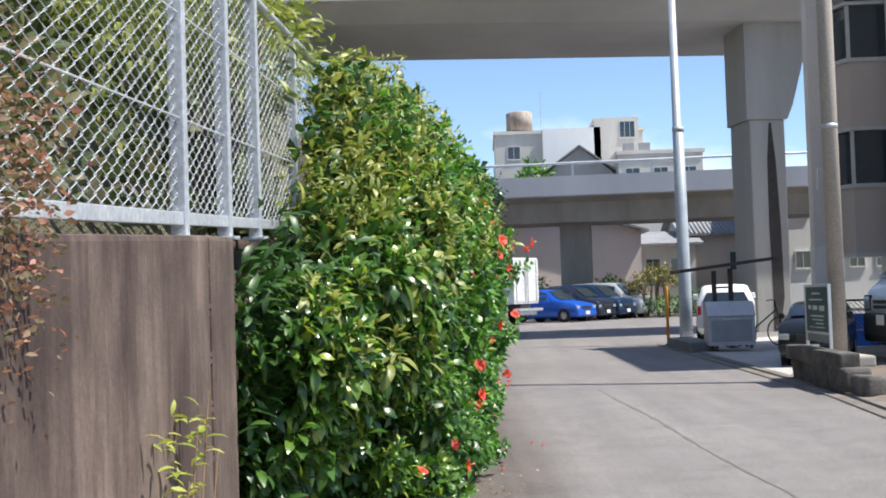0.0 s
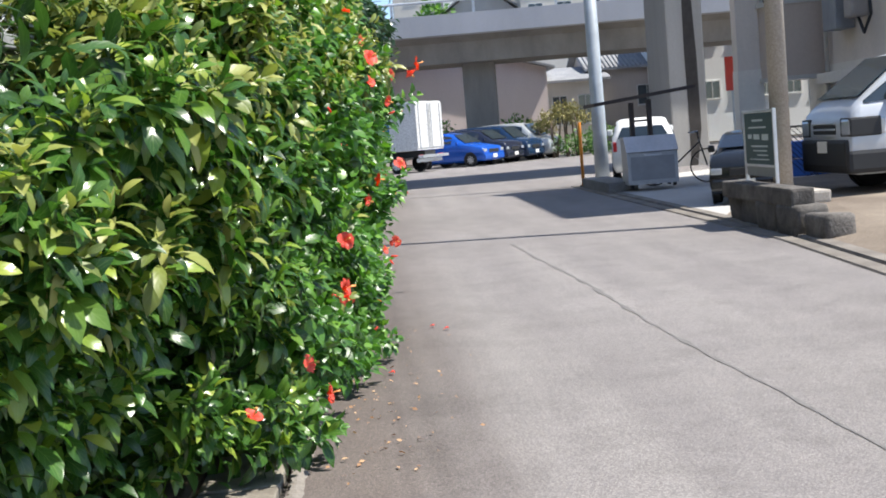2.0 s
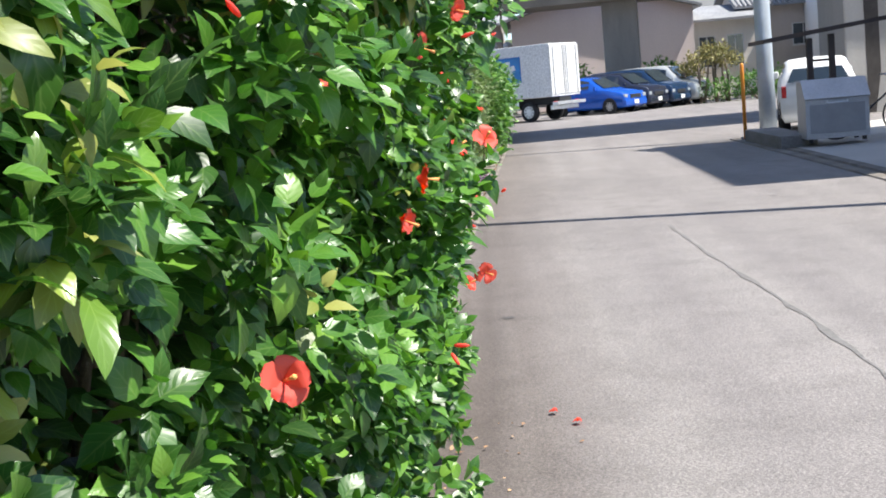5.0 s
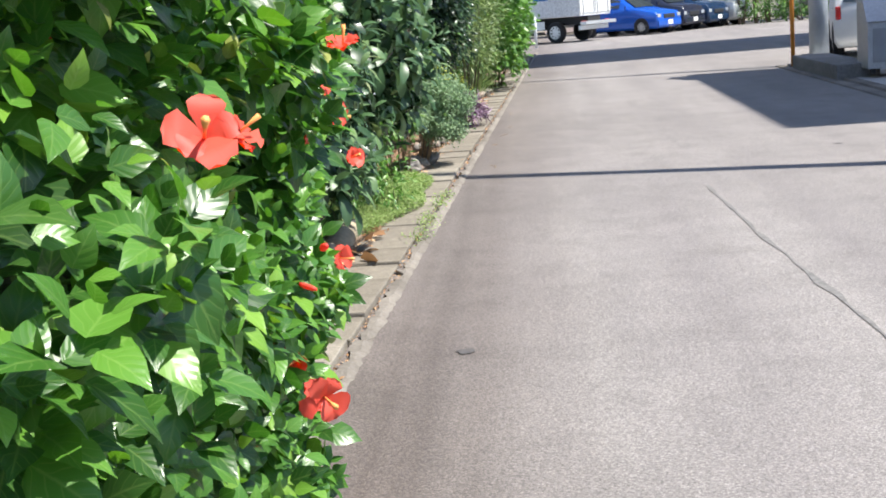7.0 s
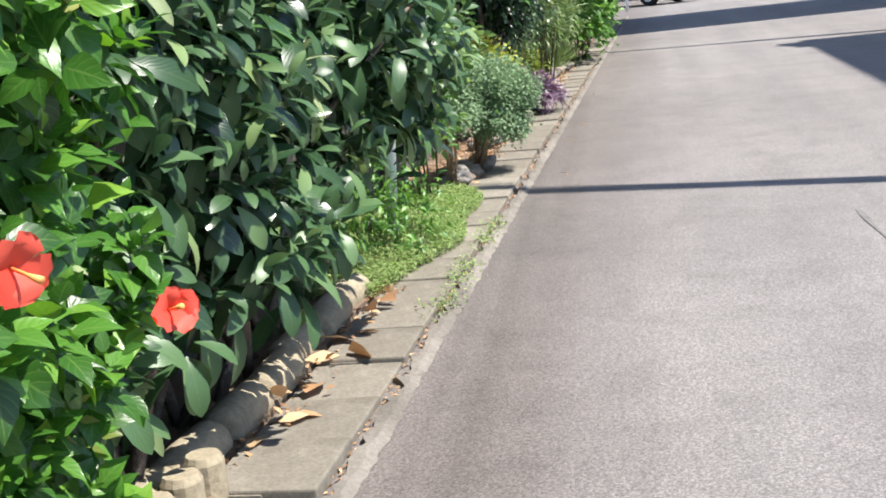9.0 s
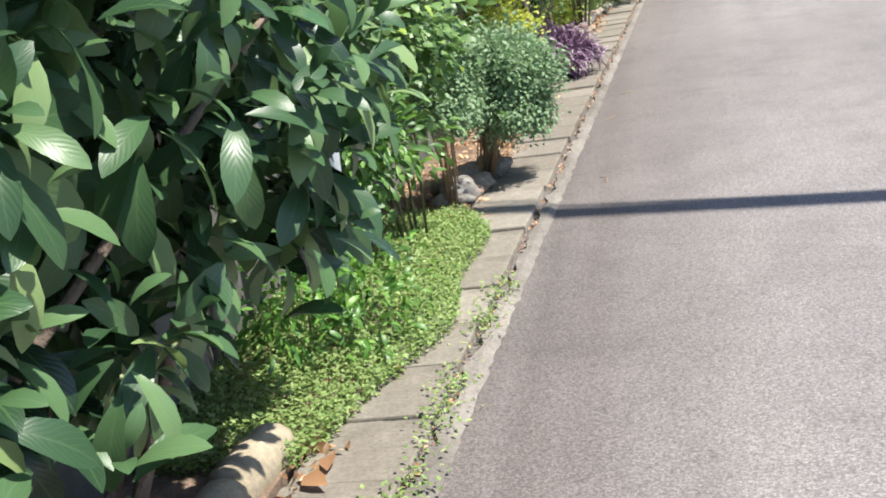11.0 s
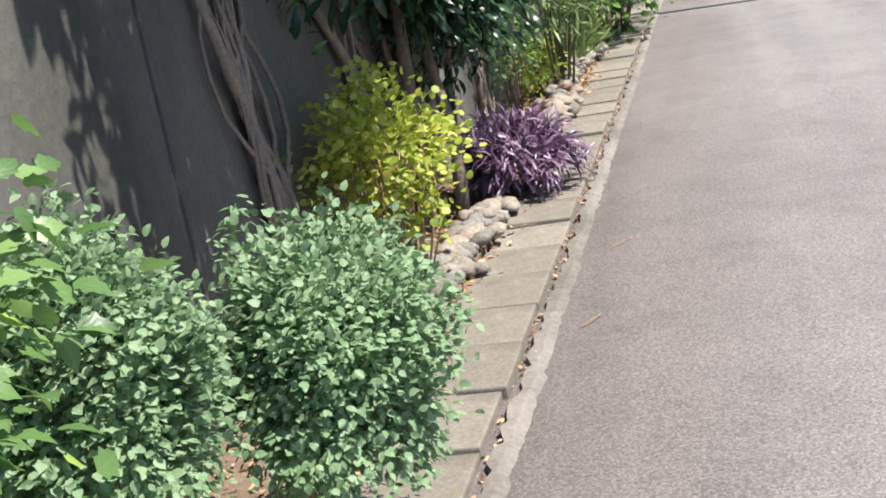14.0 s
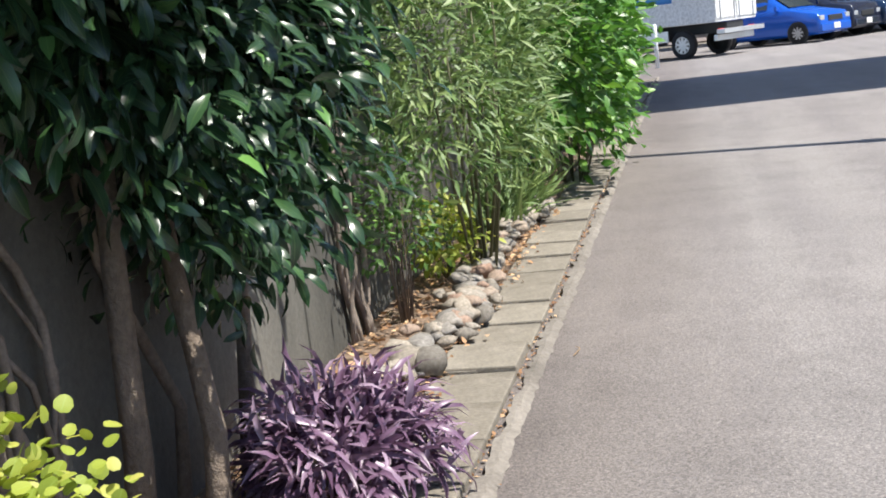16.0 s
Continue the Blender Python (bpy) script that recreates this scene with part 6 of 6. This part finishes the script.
FRAMEW = plain("window_frame_white", (0.62, 0.62, 0.60), 0.5)


def window(parent, c, u, n, w, h, panes=2, frame=FRAMEW):
    """A window at centre c on a wall, u along the wall, n outwards."""
    c, u, n = Vector(c), Vector(u).normalized(), Vector(n).normalized()
    m = Matrix((( u.x, n.x, 0, c.x), (u.y, n.y, 0, c.y), (0, 0, 1, c.z), (0, 0, 0, 1)))
    bm = bmesh.new()
    t = 0.05
    for x0, x1, z0, z1 in ((-w / 2, w / 2, h / 2 - t, h / 2), (-w / 2, w / 2, -h / 2, -h / 2 + t), (-w / 2, -w / 2 + t, -h / 2 + t, h / 2 - t), (w / 2 - t, w / 2, -h / 2 + t, h / 2 - t)):
        add_box(bm, x0, x1, 0.0, 0.06, z0, z1, 0, m)
    for k in range(1, panes):
        x = -w / 2 + w * k / panes
        add_box(bm, x - 0.02, x + 0.02, 0.0, 0.05, -h / 2 + t, h / 2 - t, 0, m)
    win = part("window", bm, frame, parent)
    bm = bmesh.new()
    add_box(bm, -w / 2 + t, w / 2 - t, 0.004, 0.02, -h / 2 + t, h / 2 - t, 0, m)
    part("pane", bm, GLASS_D, win)
    bm = bmesh.new()
    add_box(bm, -w / 2 - 0.03, w / 2 + 0.03, 0.0, 0.10, -h / 2 - 0.05, -h / 2 - 0.002, 0, m)
    part("sill", bm, frame, win)
    return win


def apartment_right():
    e = thing("apartment_building", 8.33, 17.0, 0, "taupe rendered apartment block with projecting bays", "building")
    TAUPE = render_wall("taupe_render", (0.68, 0.60, 0.53))
    BEIGE = render_wall("beige_render", (0.74, 0.69, 0.62))
    BRN = render_wall("brown_panel", (0.50, 0.415, 0.35), 0.08)
    TRIM = plain("pale_trim", (0.50, 0.48, 0.45), 0.6)
    part("wall", box(0.05, 9, 3.65, 11.0, 2.15, 11.2), TAUPE, e)
    part("base_wall", box(0.0, 9, 3.6, 11.05, 0.0, 2.15), BEIGE, e)
    # unseen overhang past the near wall, added to extend the shadow on the road
    part("roof", box(0.0, 9.2, 1.9, 11.2, 11.2, 11.4, 0.03), TRIM, e)
    # bays at the far corner: brown panels and dark windows, storey by storey
    for k, z in enumerate((2.0, 4.75, 7.5)):
        poly = [(-1.08, 10.6), (-0.86, 10.0), (0.06, 10.0), (0.06, 11.0), (-1.08, 11.0)]
        p = part("bay_panel", prism([(x, y, z) for x, y in poly], 1.42), BRN, e, "brown bay panel")
        for zz, h in ((z - 0.08, 0.08), (z + 1.42, 0.09)):
            part("bay_trim", prism([(x * 1.03 - 0.01, y - 0.03, zz) for x, y in poly], h), TRIM, e)
        part("bay_window", prism([(x * 0.97 + 0.02, y + 0.05, z + 1.51) for x, y in poly], 1.16), GLASS_D, e, "dark bay window glass")
        for x, y in ((-1.05, 10.62), (-0.84, 10.03), (0.02, 10.03)):
            part("bay_mullion", box(x - 0.035, x + 0.035, y - 0.03, y + 0.04, z + 1.51, z + 2.67), TRIM, e)
    part("bay_roof", prism([(x, y, 7.5) for x, y in poly], 0.6), BRN, e)
    part("end_wall", box(-1.55, -1.03, 10.75, 11.1, 0, 8.1), TAUPE, e)
    part("end_wall_base", box(-1.57, -1.03, 10.72, 11.1, 0, 2.2), BEIGE, e)
    window(e, (0.05, 6.3, 3.95), (0, 1, 0), (-1, 0, 0), 1.5, 1.1)
    window(e, (0.05, 6.3, 6.8), (0, 1, 0), (-1, 0, 0), 1.5, 1.1)
    part("door_hood", box(-0.30, 0.0, 7.4, 9.7, 1.78, 1.98, 0.01), BEIGE, e)
    part("door", box(-0.02, 0.02, 7.9, 9.2, 0.1, 1.76), plain("grey_door", (0.26, 0.245, 0.22), 0.6), e)
    for y in (4.9, 9.75):
        part("downpipe", tube([(-0.06, y, 0.2), (-0.06, y, 11.1)], 0.045, 8), TRIM, e, smooth=True)
    box_ = part("meter_cabinet", box(-0.34, 0.03, 8.4, 9.1, 2.75, 3.5, 0.02), plain("grey_cabinet", (0.24, 0.25, 0.27), 0.5), e)
    part("bracket", box(-0.5, 0.03, 8.0, 8.06, 3.35, 3.4), BLACKP, e)
    part("meter", box(-0.30, 0.03, 7.7, 8.1, 2.9, 3.35, 0.05), plain("meter_body", (0.33, 0.30, 0.28), 0.5), e)
    part("cable_loop", tube([(-0.1, 7.9, 2.9), (-0.12, 7.6, 2.6), (-0.1, 7.3, 2.9), (-0.08, 7.4, 3.4)], 0.03, 6), BLACKP, e, smooth=True)
    return e


apartment_right()


def fence_panel(x, y, z):
    e = thing("wire_fence", x, y, z, "black wire mesh fence in front of a blue cover", "fence")
    bm = bmesh.new()
    for i in range(26):
        for s in (1, -1):
            x0 = i * 0.1 - 0.6
            add_tube(bm, [(x0, 0, 0), (x0 + s * 0.9, 0, 0.9)], 0.008, 4)
    part("mesh", bm, BLACKP, e)
    part("rail", tube([(-1.5, 0, 0.92), (3.0, 0, 0.92)], 0.02, 6), BLACKP, e)
    for xx in (-1.5, 0.7, 2.9):
        part("post", tube([(xx, 0, -0.1), (xx, 0, 0.95)], 0.025, 6), BLACKP, e)
    return e


fence_panel(7.6, 24.4, 0.10)
e = thing("blue_crates", 7.3, 24.9, 0.10, "stack of blue plastic crates behind the wire fence", "crates")
for k in range(2):
    for x in (-0.7, 0.0):
        part("crate", box(x, x + 0.66, 0, 0.5, k * 0.33, k * 0.33 + 0.31, 0.02), plain("crate_blue", (0.05, 0.16, 0.55), 0.5), e)


def gable_house(name, label, x0, x1, y0, y1, h, ridge, wall, roof, along_x=True, windows=()):
    e = thing(name, x0, y0, 0, label, "house")
    w, d = x1 - x0, y1 - y0
    part("wall", box(0, w, 0, d, 0, h), wall, e)
    o, t = 0.45, 0.14
    if along_x:
        for s in (0, 1):
            ya, yb = (-o, d / 2) if s == 0 else (d + o, d / 2)
            part("roof", prism([(-o, ya, h - 0.1), (w + o, ya, h - 0.1), (w + o, yb, ridge), (-o, yb, ridge)], t), roof, e)
        for xx in (0.0, w - 0.1):
            part("gable", prism([(xx, 0, h), (xx, d, h), (xx, d / 2, ridge)], 0.1, (1, 0, 0)), wall, e)
    else:
        for s in (0, 1):
            xa, xb = (-o, w / 2) if s == 0 else (w + o, w / 2)
            part("roof", prism([(xa, -o, h - 0.1), (xa, d + o, h - 0.1), (xb, d + o, ridge), (xb, -o, ridge)], t), roof, e)
        for yy in (0.0, d - 0.1):
            part("gable", prism([(0, yy, h), (w, yy, h), (w / 2, yy, ridge)], 0.1, (0, 1, 0)), wall, e)
    for cx, cz, ww, hh, face in windows:
        if face == "front":
            window(e, (cx, 0, cz), (1, 0, 0), (0, -1, 0), ww, hh)
        elif face == "right":
            window(e, (w, cx, cz), (0, 1, 0), (1, 0, 0), ww, hh)
        else:
            window(e, (0, cx, cz), (0, 1, 0), (-1, 0, 0), ww, hh)
    return e


ROOFT = rough_surface("grey_roof_tile", (0.20, 0.205, 0.215), (0.32, 0.325, 0.335), 0.8, 8, 0.7, 0.6, 0.03)
PINK = render_wall("pinkish_render", (0.74, 0.63, 0.60), 0.06)
TAN = render_wall("tan_render", (0.48, 0.42, 0.37))
CREAM = render_wall("cream_render", (0.68, 0.64, 0.58))
gable_house("pink_house", "pinkish plain-walled house behind the car park", -1.0, 8.6, 73, 81, 4.9, 6.3, PINK, ROOFT, False, [(1.2, 2.9, 1.4, 1.5, "right"), (4.2, 2.9, 1.4, 1.5, "right")])
gable_house("tan_house", "tan house wing with windows and balcony", 8.75, 12.0, 74.5, 82, 4.1, 4.9, CREAM, ROOFT, True, [(0.7, 2.4, 0.9, 1.7, "front"), (2.2, 2.4, 0.9, 1.7, "front")])
gable_house("tiled_house", "tan house with a grey tiled roof", 11.6, 16.2, 76, 84, 4.7, 6.2, TAN, ROOFT, True, [(3.3, 3.0, 1.2, 1.2, "front")])
tiled = bpy.data.objects["tiled_house"]
for i in range(22):
    x = -0.4 + i * 5.4 / 21
    part("tile_row", tube([(x, -0.45, 4.76), (x, 4.0, 6.34)], 0.075, 6), ROOFT, tiled, smooth=True)
gable_house("left_house", "old house with balcony beyond the truck", -14.0, -1.6, 76, 86, 5.0, 6.4, TAN, ROOFT, True, [(9.5, 3.2, 1.8, 1.3, "front"), (11.3, 3.2, 1.0, 1.3, "front"), (6, 3.2, 1.8, 1.3, "front")])
e = thing("balcony", -4.6, 75.0, 2.2, "brown slatted balcony with satellite dishes", "balcony")
part("floor_slab", box(0, 3.2, 0, 1.0, 0, 0.12), CREAM, e)
for i in range(22):
    part("baluster", box(i * 0.147, i * 0.147 + 0.05, 0.0, 0.04, 0.12, 1.05), BROWNSTEEL, e)
part("handrail", box(0, 3.2, -0.02, 0.06, 1.05, 1.12), BROWNSTEEL, e)
for xx in (0.1, 3.1):
    part("post", box(xx - 0.06, xx + 0.06, 0.05, 0.17, -2.2, 0.0), BROWNSTEEL, e)
for x in (-2.1, -1.3):
    e = thing("satellite_dish", x, 75.02, 3.32, "small white satellite dish on the balcony rail", "satellite dish", "satellite dishes")
    bm = bmesh.new()
    add_tube(bm, [(0, 0, 0.35), (0.02, -0.05, 0.36), (0.03, -0.09, 0.37)], [0.04, 0.2, 0.27], 16)
    part("dish", bm, WHITE, e, smooth=True)
    part("arm", tube([(0, 0, -0.05), (0, 0.03, 0.35)], 0.025, 6), ALLOY, e)


def flat_block(name, label, x0, x1, y0, y1, z0, h, wall, rows, cols, ww=1.2, wh=1.2):
    e = thing(name, x0, y0, z0, label, "building")
    w, d = x1 - x0, y1 - y0
    part("wall", box(0, w, 0, d, 0, h), wall, e)
    part("roof", box(-0.15, w + 0.15, -0.15, d + 0.15, h, h + 0.3), CREAM, e)
    for r in range(rows):
        for c in range(cols):
            window(e, ((c + 0.5) * w / cols, 0, h - 1.7 - r * 3.0), (1, 0, 0), (0, -1, 0), ww, wh)
    return e


PALE = render_wall("pale_render", (0.60, 0.57, 0.51))
WHITEW = render_wall("white_render", (0.82, 0.81, 0.79), 0.05)
flat_block("hillside_block", "pale flat-roofed block on the rise with a water tank", 0.6, 14.0, 112, 124, 0, 15.9, PALE, 1, 4)
e = thing("roof_shed", 4.9, 111.0, 0, "white upper storey of the hillside block", "building")
part("wall", box(0, 5.2, 0, 1.5, 9.0, 16.2), WHITEW, e)
e = thing("roof_room", 9.5, 111.0, 0, "cream rooftop room with a wide window", "building")
part("wall", box(0, 4.0, 0, 8, 9.0, 17.0), PALE, e)
window(e, (3.0, 0, 15.9), (1, 0, 0), (0, -1, 0), 1.4, 1.5, 3)
e = thing("water_tank", 2.9, 113.5, 15.9, "rusty cylindrical rooftop water tank", "water tank")
part("tank", tube([(0, 0, 0.5), (0, 0, 2.1), (0, 0, 2.25)], [1.2, 1.2, 0.9], 20), rough_surface("rusty_steel", (0.20, 0.13, 0.09), (0.48, 0.42, 0.36), 0.9, 10, 0.8, stretch=(1, 1, 0.2)), e, smooth=True)
for a in range(4):
    x, y = 1.0 * math.cos(a * 1.57 + 0.78), 1.0 * math.sin(a * 1.57 + 0.78)
    part("leg", box(x - 0.06, x + 0.06, y - 0.06, y + 0.06, 0, 0.5), GALV, e)
part("mast", tube([(2.0, 0, 0), (2.0, 0, 4.2)], 0.035, 5), GALV, e)
gable_house("hill_house", "grey house with a steep roof on the hillside", 4.6, 10.2, 102, 110, 11.2, 13.4, render_wall("grey_render", (0.36, 0.35, 0.34)), ROOFT, False, [(1.2, 10.0, 1.6, 1.2, "front"), (4.2, 10.0, 1.6, 1.2, "front")])
flat_block("hill_flats", "low pale flats on the hillside", 10.4, 17.2, 100, 110, 0, 12.4, PALE, 1, 3)
for x in (10.9, 12.2):
    ob = mesh_ob("air_conditioner", box(x, x + 0.9, 100.6, 101.0, 12.7, 13.4, 0.03), plain("ac_grey", (0.30, 0.30, 0.30), 0.6))
    tagged(ob, "grey rooftop air conditioner unit", "air conditioner", "roof units")
flat_block("white_flats", "tall white flats beyond the pier", 15.0, 24.0, 70, 80, 0, 7.5, WHITEW, 2, 6, 0.9, 1.0)
flat_block("distant_flats", "pale flats far beyond the road", -60, -20, 110, 125, 0, 9, PALE, 2, 14)
e = thing("red_sign", 16.95, 66.0, 0, "red upright sign board on a post", "sign")
part("board", box(0, 0.7, 0, 0.15, 2.6, 4.35, 0.03), plain("sign_red", (0.62, 0.05, 0.03), 0.5), e)
part("post", tube([(0.35, 0.1, 0), (0.35, 0.1, 2.7)], 0.06, 8), GALV, e)

# far hill and greens
bm = bmesh.new()
bmesh.ops.create_grid(bm, x_segments=40, y_segments=6, size=1)
for v in bm.verts:
    x, t = v.co.x * 260, (v.co.y + 1) / 2
    v.co = Vector((x, 125 + 60 * t, -0.5 + 9.0 * t * (1 + 0.4 * noise.noise((x * 0.02, 3.0, 0)))))
structure(mesh_ob("hill", bm, rough_surface("hill_green", (0.05, 0.075, 0.03), (0.10, 0.13, 0.06), 0.15, 2, 0.95), smooth=True), "low wooded hill far behind the houses", "hill")
bush("round_shrub", 6.2, 66.5, 0, (1.1, 0.9, 0.75), 1.1, 900, SMALL, 0.24, BRIGHT, "rounded bright green shrub by the house", 60, stems=4, stem_mat=BARK, stem_r=0.03, spread=0.15)
bush("dark_shrub", 1.5, 66.0, 0, (1.0, 0.9, 1.0), 1.5, 900, SMALL, 0.24, MIDLEAF, "dark green shrub beside the pier", 61, stems=4, stem_mat=BARK, stem_r=0.03, spread=0.15)
for k, (x, y, zc) in enumerate(((7.2, 61.2, 1.9), (7.9, 61.4, 2.25), (6.8, 61.9, 1.45), (8.5, 61.6, 1.85))):
    bush("cloud_pine", x, y, 0, (0.62, 0.5, 0.20), zc, 520, SMALL, 0.13, PINE, "clipped yellowish garden tree in layered pads", 62 + k, "tree", stems=3, stem_mat=BARK, stem_r=0.05, spread=0.12, group="garden trees")
bush("hedge", 9.7, 60.6, 0, (2.6, 0.5, 0.62), 0.62, 1800, SMALL, 0.16, MIDLEAF, "low dark clipped hedge round the garden", 70, "hedge", stems=6, stem_mat=BARK, stem_r=0.02, spread=0.1)
bush("hill_tree", 3.4, 101, 8.0, (1.4, 1.2, 1.5), 2.4, 500, SMALL, 0.5, BRIGHT, "small tree on the hillside terrace", 72, "tree", stems=3, stem_mat=BARK, stem_r=0.06, spread=0.3)

# ---------- drain slabs, one by one ----------
slab_variants = []
for k in range(5):
    bm = box(SLAB_X0 + 0.006, SLAB_X1, -PITCH / 2 + 0.007, PITCH / 2 - 0.007, -0.02, 0.030, 0.007)
    for v in bm.verts:
        v.co += 0.0025 * Vector(noise.noise_vector(v.co * 9 + Vector((k * 5.0, 0, 0))))
    add_box(bm, SLAB_X0 + 0.05, SLAB_X0 + 0.17, -PITCH / 2 + 0.001, -PITCH / 2 + 0.009, -0.02, 0.018)
    me = bpy.data.meshes.new("slab")
    bm.to_mesh(me)
    bm.free()
    me.materials.append(SLAB)
    slab_variants.append(me)
pavement = structure(new("pavement"), "row of worn concrete drain slabs beside the lane", "pavement")
rng = np.random.default_rng(77)
y = 14.21 - PITCH * 30 + PITCH / 2
while y < 45:
    ob = new("slab", slab_variants[rng.integers(5)])
    ob.location = (0.004 * rng.normal(), y, 0.003 * rng.normal())
    ob.rotation_euler = (0.004 * rng.normal(), 0.006 * rng.normal(), 0.003 * rng.normal())
    ob.parent = pavement
    y += PITCH
